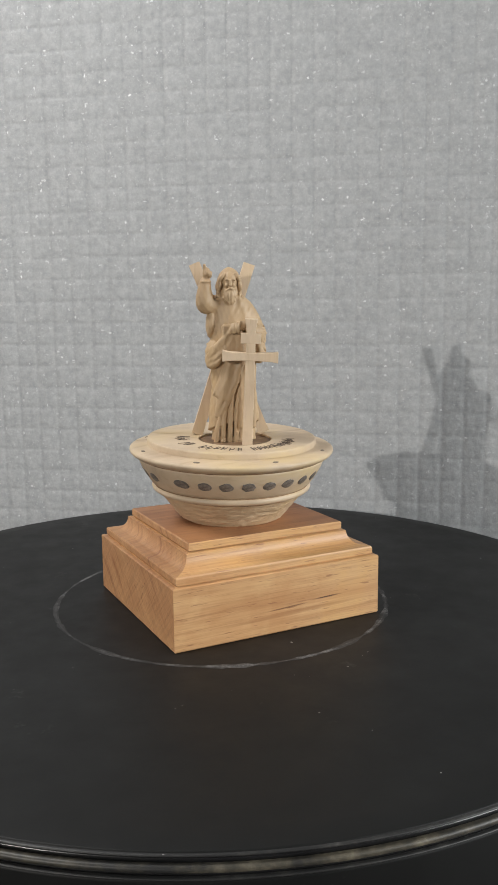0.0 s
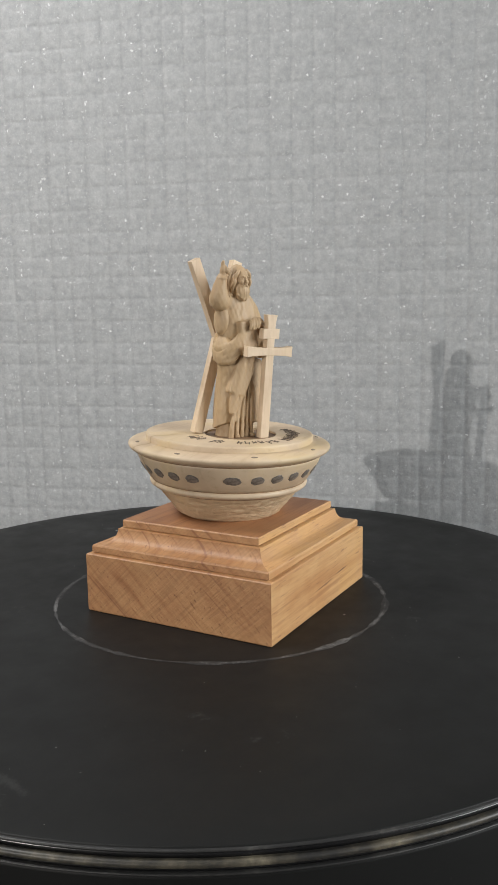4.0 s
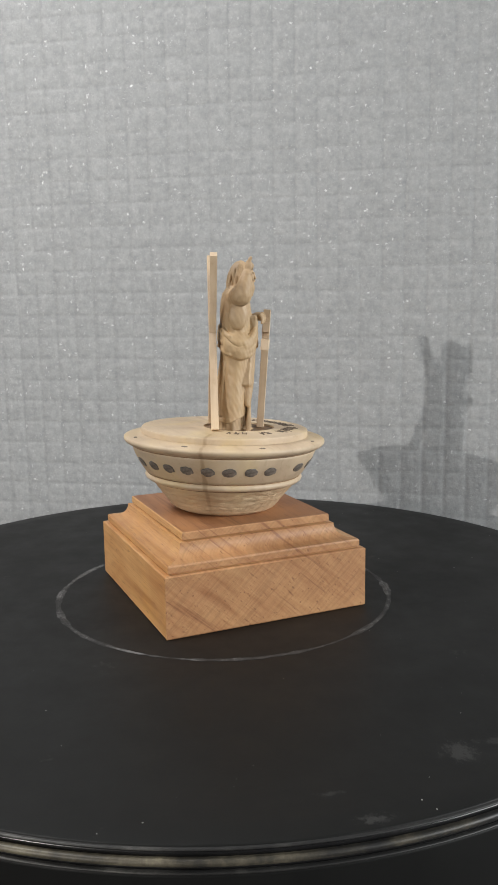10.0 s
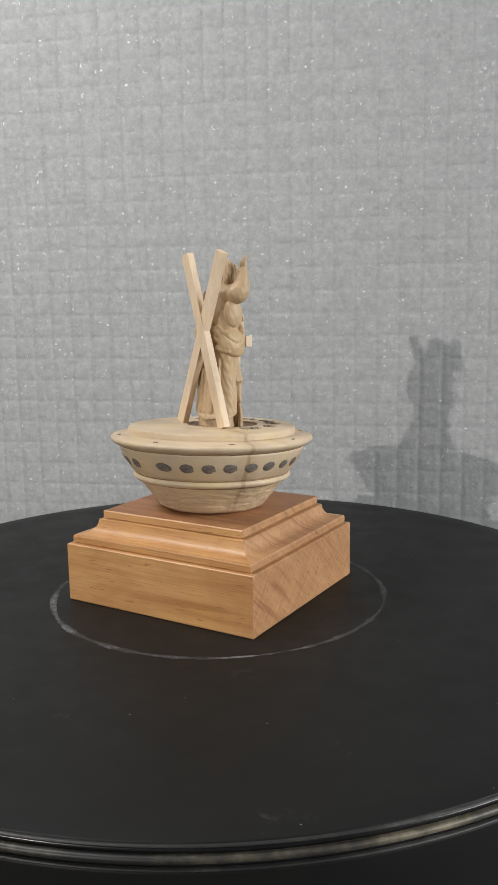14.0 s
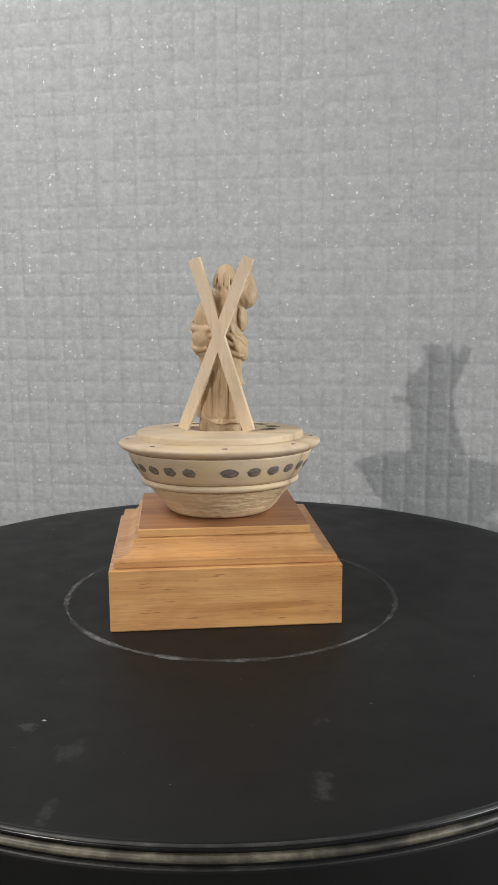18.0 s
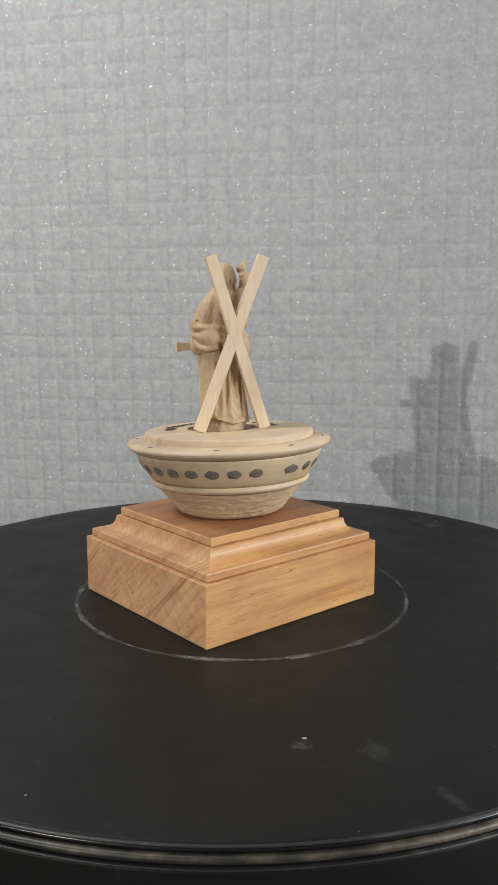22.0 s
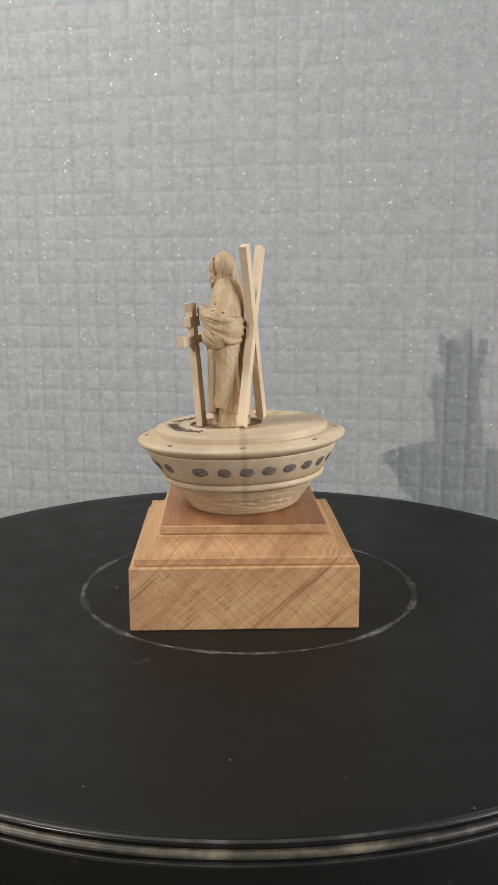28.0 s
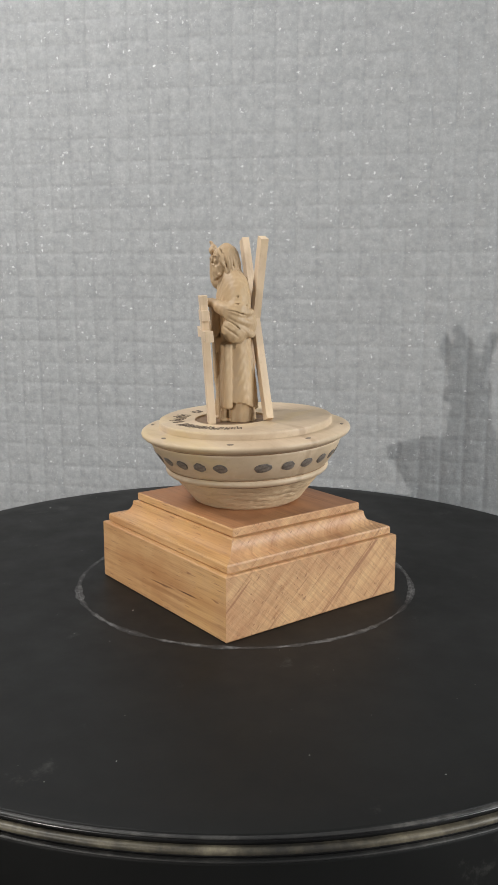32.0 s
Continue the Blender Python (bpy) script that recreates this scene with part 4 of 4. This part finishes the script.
def figure():
    s = Carving((-0.15, -0.21, -0.06), (0.14, 0.20, 0.84))
    vnoise = lambda a, z, k: np.sin(a * k + 3 * np.sin(5 * z + k)) * 0.5 + np.sin(a * (k + 3) - 7 * z) * 0.5
    front = lambda a: np.clip(np.cos(a) * 2.4 - 1.2, 0, 1)
    # underskirt down to the feet, then the long skirt with its hem, then the torso
    s.robe([(-0.09, -0.036, 0, 0.076, 0.110), (0.0, -0.036, 0, 0.070, 0.104), (0.07, -0.036, 0, 0.062, 0.100)],
           lambda a, z: 0.0045 * vnoise(a, z, 9) * (0.35 + front(a)), lambda a: -0.036 + 0 * a, 0.07)
    s.robe([(-0.03, -0.036, 0.0, 0.092, 0.126), (0.02, -0.035, 0.0, 0.088, 0.124), (0.03, -0.033, 0.0, 0.082, 0.122), (0.10, -0.030, 0.0, 0.079, 0.120), (0.18, -0.029, 0.0, 0.072, 0.110), (0.275, -0.026, 0.0, 0.067, 0.102), (0.36, -0.025, 0, 0.066, 0.10)],
           lambda a, z: 0.0052 * vnoise(a, z, 7) * (0.12 + 0.8 * front(a) + 0.8 * np.clip(-np.cos(a) * 2.4 - 1.0, 0, 1)) * np.clip((0.33 - z) / 0.2, 0, 1), lambda a: 0.032 + 0.018 * np.sin(a) + 0.022 * np.cos(a) + 0.005 * np.sin(5 * a + 1) + 0.012 * front(a), 0.36)
    s.robe([(0.18, -0.028, 0.0, 0.040, 0.070), (0.28, -0.026, 0.0, 0.062, 0.096), (0.36, -0.022, -0.002, 0.072, 0.108), (0.48, -0.024, 0.002, 0.077, 0.110), (0.54, -0.028, 0.002, 0.077, 0.110), (0.59, -0.032, -0.004, 0.070, 0.100),
            (0.63, -0.034, -0.010, 0.062, 0.086), (0.66, -0.030, -0.016, 0.046, 0.060), (0.70, -0.018, -0.02, 0.034, 0.038)],
           lambda a, z: 0.0022 * vnoise(a, z, 8), lambda a: 0.18 + 0 * a, 0.70, 0.02)
    # smooth cape over the shoulder and the bent arm below it
    s.cord([(-0.030, 0.020, 0.620, 0.044), (-0.030, 0.062, 0.575, 0.050), (-0.026, 0.096, 0.515, 0.046), (-0.014, 0.108, 0.465, 0.042)], 0.02)
    s.cord([(-0.018, 0.112, 0.490, 0.042), (0.025, 0.105, 0.485, 0.038), (0.060, 0.068, 0.505, 0.028)], 0.012)
    # cloth hanging round the bent arm: a heap of folds and a smooth flap below
    s.ball((-0.028, 0.094, 0.432), (0.070, 0.043, 0.070), (8, 0, 0), 0.006)
    s.ball((0.004, 0.118, 0.405), (0.056, 0.033, 0.058), (10, -14, 0), 0.005)
    s.ball((-0.072, 0.072, 0.425), (0.040, 0.050, 0.064), (0, 0, -30), 0.006)
    for u in (0.0, 0.5, 1.0):
        s.cord([(0.050, 0.112, 0.505 - 0.03 * u, 0.008), (0.020, 0.140 - 0.006 * u, 0.486 - 0.055 * u, 0.014), (-0.030, 0.140 - 0.008 * u, 0.474 - 0.080 * u, 0.018), (-0.074, 0.112, 0.474 - 0.105 * u, 0.017), (-0.100, 0.050, 0.466 - 0.09 * u, 0.012)], 0.008)
    for u in (0.25, 0.75):
        s.cord([(0.030, 0.160, 0.490 - 0.05 * u, 0.003), (-0.03, 0.164 - 0.008 * u, 0.474 - 0.08 * u, 0.009), (-0.085, 0.134, 0.470 - 0.10 * u, 0.006)], 0.003, True)
    s.ball((0.000, 0.112, 0.400), (0.064, 0.028, 0.062), (10, -14, 0), 0.008)
    s.cord([(0.045, 0.150, 0.452, 0.003), (0.000, 0.160, 0.425, 0.007), (-0.045, 0.150, 0.385, 0.006), (-0.055, 0.13, 0.355, 0.004)], 0.003, True)
    s.cord([(0.060, 0.130, 0.420, 0.003), (0.020, 0.152, 0.388, 0.005), (-0.015, 0.148, 0.355, 0.003)], 0.006, True)
    for y0, z0, x1, z1 in ((0.128, 0.520, -0.078, 0.500), (0.140, 0.500, -0.090, 0.445), (0.134, 0.455, -0.040, 0.372), (0.120, 0.535, -0.030, 0.545)):
        s.cord([(0.048, y0 - 0.006, z0 - 0.008, 0.002), (0.010, y0 + 0.020, (z0 + z1) / 2 + 0.010, 0.005), (x1, y0 - 0.004, z1, 0.003)], 0.003, True)
    # raised arm: a wide sleeve that hangs like a pear, forearm, fist and two fingers
    s.cord([(-0.034, -0.060, 0.625, 0.040), (-0.024, -0.098, 0.622, 0.046), (-0.012, -0.122, 0.622, 0.046)], 0.02)
    s.cord([(-0.010, -0.128, 0.626, 0.042), (-0.002, -0.136, 0.645, 0.042), (0.005, -0.136, 0.680, 0.034), (0.010, -0.133, 0.712, 0.027), (0.013, -0.131, 0.728, 0.023)], 0.02)
    s.ball((0.013, -0.131, 0.727), (0.027, 0.026, 0.011), (0, 0, 0), 0.004)
    s.cord([(0.013, -0.130, 0.70, 0.017), (0.017, -0.128, 0.745, 0.0155)], 0.003)
    s.ball((0.019, -0.126, 0.764), (0.017, 0.019, 0.029), (0, 0, 0), 0.005)
    s.cord([(0.022, -0.130, 0.775, 0.010), (0.022, -0.134, 0.792, 0.009), (0.028, -0.136, 0.802, 0.007)], 0.004)
    for i in range(3):
        s.cord([(0.030, -0.122 + 0.008 * i, 0.776 - 0.004 * i, 0.0062), (0.040, -0.124 + 0.008 * i, 0.768 - 0.004 * i, 0.0055), (0.036, -0.126 + 0.008 * i, 0.757 - 0.004 * i, 0.005)], 0.003)
    s.ball((0.004, -0.088, 0.690), (0.05, 0.010, 0.05), (0, 0, 0), 0.010, True)
    s.cord([(0.046, -0.115, 0.600, 0.004), (0.052, -0.125, 0.640, 0.005), (0.048, -0.118, 0.685, 0.003)], 0.008, True)
    # cloth below the sleeve: a tongue with a round hem, and under it the pouch at the hip
    s.ball((-0.020, -0.094, 0.388), (0.070, 0.040, 0.070), (-6, 0, 0), 0.004)
    s.ball((-0.010, -0.102, 0.352), (0.046, 0.033, 0.036), (-6, 0, 0), 0.006)
    for u in (0.0, 1.0):           # the swag's hanging folds and the cuts between them
        s.cord([(-0.090, -0.074, 0.462 - 0.03 * u, 0.007), (-0.060, -0.112, 0.418 - 0.035 * u, 0.010), (-0.010, -0.126, 0.392 - 0.04 * u, 0.010), (0.045, -0.100, 0.425 - 0.03 * u, 0.006)], 0.010)
    s.cord([(-0.092, -0.088, 0.444, 0.002), (-0.060, -0.128, 0.400, 0.004), (-0.010, -0.141, 0.374, 0.004), (0.050, -0.112, 0.412, 0.002)], 0.004, True)
    s.ball((-0.022, -0.106, 0.532), (0.046, 0.024, 0.072), (-3, 0, 0), 0.003)
    # three broad folds from the hand down to the hip
    for u in (0.0, 0.5, 1.0):
        s.cord([(0.072 - 0.006 * u, -0.026 - 0.018 * u, 0.500 - 0.075 * u, 0.008), (0.062, -0.062 - 0.006 * u, 0.452 - 0.075 * u, 0.016), (0.040, -0.094, 0.408 - 0.062 * u, 0.020), (0.008, -0.112, 0.376 - 0.045 * u, 0.016), (-0.02, -0.118, 0.365 - 0.035 * u, 0.008)], 0.010)
    for u in (0.25, 0.75):
        s.cord([(0.086, -0.030, 0.482 - 0.075 * u, 0.003), (0.082, -0.066, 0.437 - 0.075 * u, 0.0065), (0.060, -0.110, 0.396 - 0.062 * u, 0.007), (0.020, -0.138, 0.372 - 0.045 * u, 0.003)], 0.008, True)
    for u in (0.0, 0.5, 1.0):      # swags that run round the back below the X
        s.cord([(-0.055, -0.120, 0.43 - 0.09 * u, 0.006), (-0.088, -0.07, 0.440 - 0.085 * u, 0.014), (-0.098, 0.0, 0.462 - 0.06 * u, 0.014), (-0.094, 0.06, 0.478 - 0.06 * u, 0.010)], 0.010)
    # the flat cloth held under the hand, its shadowed edge and the fall below it
    s.slab((0.062, -0.010, 0.452), (0.020, 0.048, 0.080), (4, -4, -6), 0.012, 0.004)
    s.slab((0.088, 0.052, 0.430), (0.030, 0.010, 0.085), (2, 0, 0), 0.006, 0.004, True)
    s.slab((0.042, -0.030, 0.275), (0.022, 0.044, 0.105), (-20, -3, -14), 0.012, 0.006)
    s.cord([(0.066, 0.028, 0.385, 0.010), (0.060, 0.012, 0.290, 0.016), (0.052, -0.020, 0.200, 0.016), (0.048, -0.058, 0.125, 0.012), (0.046, -0.078, 0.080, 0.007), (0.048, -0.070, 0.050, 0.006)], 0.006)
    s.cord([(0.056, -0.020, 0.375, 0.018), (0.050, -0.040, 0.270, 0.022), (0.042, -0.072, 0.160, 0.020), (0.040, -0.088, 0.095, 0.011)], 0.010)
    s.cord([(0.075, 0.034, 0.330, 0.004), (0.068, 0.012, 0.215, 0.006), (0.060, -0.022, 0.135, 0.006), (0.054, -0.046, 0.06, 0.006), (0.05, -0.045, -0.03, 0.006)], 0.005, True)
    s.cord([(0.060, -0.058, 0.350, 0.004), (0.052, -0.092, 0.240, 0.006), (0.048, -0.106, 0.15, 0.004)], 0.006, True)
    # the tongue of cloth behind the small cross, and the flutes of the underskirt
    s.slab((0.038, 0.056, 0.185), (0.020, 0.042, 0.155), (0, -2, 4), 0.014, 0.006)
    for y, z0 in ((-0.088, 0.085), (-0.056, 0.150), (-0.024, 0.190), (0.006, 0.235), (0.032, 0.12)):
        s.cord([(0.050, y + 0.012, z0, 0.006), (0.048, y, z0 * 0.5, 0.011), (0.046, y - 0.004, -0.036, 0.013)], 0.005)
    for y, z0 in ((-0.072, 0.12), (-0.040, 0.17), (-0.009, 0.22)):    # cuts between the flutes
        s.cord([(0.060, y + 0.014, z0, 0.002), (0.062, y + 0.002, z0 * 0.5, 0.0045), (0.062, y - 0.004, -0.04, 0.006)], 0.003, True)
    s.cord([(0.062, 0.020, 0.33, 0.004), (0.060, 0.014, 0.18, 0.006), (0.056, 0.010, 0.02, 0.005)], 0.006, True)
    for y in (-0.078, -0.046, -0.008, 0.030, 0.066):    # broad folds down the back
        x = -0.030 - 0.078 * math.sqrt(1 - (y / 0.125) ** 2)
        s.cord([(x + 0.014, y * 0.9, 0.30, 0.006), (x + 0.005, y, 0.18, 0.010), (x + 0.002, y * 1.04, 0.045, 0.013)], 0.007)
    for i, y in enumerate((-0.095, -0.062, -0.027, 0.011, 0.048, 0.086)):   # cuts between the folds of the back
        x = -0.034 - 0.086 * math.sqrt(1 - (y / 0.135) ** 2)
        s.cord([(x + 0.008, y * 0.86, 0.27 - 0.03 * (i % 2), 0.002), (x - 0.002, y * 0.97, 0.15, 0.005), (x - 0.004, y * 1.03, 0.02, 0.006)], 0.004, True)
    for y in (-0.060, 0.036):      # feet
        s.ball((0.046, y, -0.028), (0.026, 0.014, 0.010), (0, 0, 0), 0.008)
    # hand on the cross
    s.cord([(0.055, 0.066, 0.512, 0.022), (0.082, 0.036, 0.526, 0.021)], 0.006)
    s.ball((0.090, 0.020, 0.526), (0.022, 0.032, 0.021), (0, 0, -30), 0.006)
    for i in range(4):
        s.cord([(0.104 - 0.005 * i, 0.018 - 0.012 * i, 0.540 - 0.003 * i, 0.0085), (0.117 - 0.005 * i, 0.013 - 0.012 * i, 0.522 - 0.003 * i, 0.0080), (0.112 - 0.004 * i, 0.010 - 0.012 * i, 0.500 - 0.002 * i, 0.0068)], 0.003)
    s.squeeze = (0.630, 0.86, -0.020, 0.94)     # heights over the collar and widths, drawn in
    # head: skull, face, beard
    s.ball((-0.012, -0.020, 0.738), (0.050, 0.050, 0.070), (0, 0, 0), 0.012)
    s.ball((0.018, -0.020, 0.735), (0.034, 0.033, 0.052), (0, 6, 0), 0.004)
    s.ball((0.028, -0.020, 0.668), (0.026, 0.032, 0.046), (0, 14, 0), 0.008)
    s.ball((0.020, -0.044, 0.685), (0.020, 0.014, 0.030), (0, 0, 0), 0.006)
    s.ball((0.020, 0.004, 0.685), (0.020, 0.014, 0.030), (0, 0, 0), 0.006)
    for y in (-0.035, -0.005):     # brows over the sockets, cheeks
        s.ball((0.056, y, 0.744), (0.010, 0.0085, 0.007), (0, 0, 0), 0.005, True)
        s.cord([(0.049, y - 0.009, 0.752, 0.003), (0.054, y, 0.756, 0.0042), (0.049, y + 0.009, 0.752, 0.003)], 0.004)
        s.ball((0.047, y, 0.743), (0.004, 0.0055, 0.0035), (0, 0, 0), 0.002)
        s.ball((0.044, y, 0.722), (0.010, 0.010, 0.010), (0, 0, 0), 0.006)
    s.cord([(0.052, -0.020, 0.750, 0.0042), (0.060, -0.020, 0.724, 0.0062)], 0.004)
    for q in (-1, 1):              # moustache and the waves of the beard
        s.cord([(0.056, -0.020, 0.709, 0.005), (0.052, -0.020 + 0.013 * q, 0.702, 0.0055), (0.044, -0.020 + 0.022 * q, 0.684, 0.004)], 0.003)
        for i in range(3):
            s.cord([(0.050 - 0.004 * i, -0.020 + q * (0.006 + 0.010 * i), 0.694, 0.0055), (0.054 - 0.005 * i, -0.020 + q * (0.009 + 0.009 * i), 0.668, 0.007), (0.050 - 0.004 * i, -0.020 + q * (0.004 + 0.009 * i), 0.640 + 0.006 * i, 0.006), (0.046, -0.020 + q * (0.007 + 0.007 * i), 0.624 + 0.008 * i, 0.004)], 0.003)
    s.cord([(0.066, -0.020, 0.69, 0.002), (0.062, -0.020, 0.66, 0.003), (0.058, -0.020, 0.63, 0.002)], 0.003, True)
    for q in (-1, 1):              # curls at the temples and along the hem of the beard
        s.cord([(0.030, -0.020 + 0.026 * q, 0.786, 0.007), (0.034, -0.020 + 0.042 * q, 0.764, 0.0095), (0.022, -0.020 + 0.050 * q, 0.742, 0.010), (0.030, -0.020 + 0.050 * q, 0.722, 0.009), (0.016, -0.020 + 0.052 * q, 0.700, 0.009)], 0.003)
        s.cord([(0.050, -0.020 + 0.030 * q, 0.762, 0.003), (0.044, -0.020 + 0.036 * q, 0.735, 0.0045), (0.040, -0.020 + 0.037 * q, 0.705, 0.003)], 0.004, True)
        for i in range(3):
            s.ball((0.045 - 0.005 * i, -0.020 + q * (0.007 + 0.012 * i), 0.634 + 0.010 * i), (0.009, 0.0085, 0.009), (0, 0, 0), 0.003)
        s.ball((0.058, -0.020 + 0.020 * q, 0.652), (0.005, 0.004, 0.012), (20 * q, 0, 0), 0.003, True)
    for i in range(15):            # hair parted on the crown, in waves down to the shoulders
        a = math.pi * (0.30 + 1.40 * i / 14)
        c, q, w = math.cos(a), math.sin(a), 0.006 * (-1) ** i
        s.cord([(-0.004 + 0.006 * c, -0.020 + 0.006 * q, 0.806, 0.005), (-0.012 + 0.034 * c, -0.020 + 0.034 * q + w * 0.5, 0.794, 0.007), (-0.014 + 0.048 * c - w * 0.4, -0.020 + 0.052 * q, 0.752, 0.0085), (-0.018 + 0.050 * c + w * 0.4, -0.020 + 0.057 * q - w * 0.5, 0.712, 0.0085), (-0.022 + 0.048 * c, -0.020 + 0.056 * q + w * 0.5, 0.672, 0.0075), (-0.028 + 0.046 * c, -0.020 + 0.054 * q, 0.640 + abs(w), 0.005)], 0.004)
    for i in range(22):            # fine cuts between the strands
        a = math.pi * (0.34 + 1.32 * i / 21)
        c, q = math.cos(a), math.sin(a)
        s.cord([(-0.012 + 0.040 * c, -0.020 + 0.040 * q, 0.800, 0.0016), (-0.014 + 0.060 * c, -0.020 + 0.064 * q, 0.750, 0.0030), (-0.020 + 0.062 * c, -0.020 + 0.068 * q, 0.700, 0.0030), (-0.028 + 0.058 * c, -0.020 + 0.064 * q, 0.652, 0.0020)], 0.002, True)
    # uneven marks of the blade
    gx, gy, gz = np.meshgrid(*s.axes, indexing="ij", sparse=True)
    s.d += 0.0007 * (np.sin(gx * 190 + 60 * gz) * np.sin(gy * 170 - 45 * gz) + np.sin(gz * 130 + 90 * gx) * np.sin(gy * 230 + gx * 150)).astype(np.float32)
    me = s.skin("statue")
    me.materials.append(M_FIG)
    me.polygons.foreach_set("use_smooth", [True] * len(me.polygons))
    ob = new("statue", me)
    ob.matrix_local = FIG @ Matrix.Translation((-0.007 * U, 0, FZ * U))
    soft = ob.modifiers.new("soften", "SMOOTH")
    soft.factor, soft.iterations = 0.4, 1
    tagged(ob, "small carved wooden statue in a draped robe, one arm raised", "statue")
    return ob


def beam(bm, a, c, wide, thick, side):
    """A squared beam from a to c; side: the way in which it is wide."""
    a, c = Vector(a), Vector(c)
    d = (c - a).normalized()
    s = (Vector(side) - d * d.dot(Vector(side))).normalized()
    f = d.cross(s)
    v = [bm.verts.new((p + s * (i * wide / 2) + f * (j * thick / 2)) * U) for p in (a, c) for i, j in ((-1, -1), (1, -1), (1, 1), (-1, 1))]
    for q in ((3, 2, 1, 0), (4, 5, 6, 7), (0, 1, 5, 4), (1, 2, 6, 5), (2, 3, 7, 6), (3, 0, 4, 7)):
        bm.faces.new([v[i] for i in q])


def crosses():
    Z = FZ - 0.86
    t = root("diagonal_cross", TOPZ)
    tagged(t, "pale wooden X-shaped cross standing behind the statue", "cross")
    m = Matrix.Translation((0, 0, -TOPZ)) @ FIG
    for k, (a, c) in enumerate((((-0.126, -0.174, 0.838), (-0.162, 0.0925, 1.655)), ((-0.134, 0.158, 0.838), (-0.154, -0.173, 1.658)))):
        bm = bmesh.new()
        beam(bm, (a[0], a[1], a[2] + Z), (c[0], c[1], c[2] + Z), 0.054 - 0.001 * k, 0.035 - 0.0015 * k, (0, 1, 0))
        bevelled(bm, 0.005 * U, 2)
        part("beam", bm, M_CROSS, t, m=m, smooth=False)
    TURNS.append(t)
    t = root("standing_cross", TOPZ)
    tagged(t, "small pale wooden cross with two crossbars before the statue", "cross")
    a, c = Vector((0.108, 0.047, LID - 0.008)), Vector((0.126, 0.0676, 1.411 + Z))
    side = (c - a).normalized()
    out = Vector((0.993, -0.118, 0))
    along = side.cross(out).normalized() * -1

    def bar(name, prof, thick, turn):
        """A flat piece: (place along it, half width) pairs, extruded."""
        bm = bmesh.new()
        org, dirn, cross, wide = turn
        nrm = dirn.cross(cross).normalized()
        rings = []
        for s, w in prof:
            rings.append([bm.verts.new((org + dirn * s + cross * (i * w) + nrm * (j * thick / 2)) * U) for i, j in ((-1, -1), (1, -1), (1, 1), (-1, 1))])
        for p, q in zip(rings, rings[1:]):
            for i in range(4):
                bm.faces.new((p[i], p[(i + 1) % 4], q[(i + 1) % 4], q[i]))
        bm.faces.new(rings[0][::-1])
        bm.faces.new(rings[-1])
        bmesh.ops.recalc_face_normals(bm, faces=bm.faces)
        bevelled(bm, 0.002 * U, 2, 50)
        part(name, bm, M_CROSS, t, m=m, smooth=False)
    ln = (c - a).length
    bar("post", [(0, 0.024), (ln - 0.2, 0.022), (ln - 0.09, 0.021), (ln - 0.04, 0.022), (ln, 0.030)], 0.035, (a, side, along, 0))
    cen = a + side * (ln - 0.172)
    bar("crossbar", [(-0.128, 0.026), (-0.10, 0.021), (-0.03, 0.018), (0.03, 0.018), (0.10, 0.021), (0.128, 0.026)], 0.0375, (cen, along, side, 0))
    cen = a + side * (ln - 0.088)
    bar("crossbar", [(-0.046, 0.024), (0, 0.023), (0.046, 0.024)], 0.0365, (cen, along, side, 0))
    TURNS.append(t)


STATUE = figure()
crosses()


# ---- what moves ----
def motions():
    for ob in TURNS:
        at = tuple(ob.location)
        walk(ob, [(t, pose(*at, 0, 0, a)) for t, a in TURN])
    rest = STATUE.matrix_basis.copy()
    walk(STATUE, [(t, pose(0, 0, 0, 0, 0, a) @ rest) for t, a in TURN])


motions()
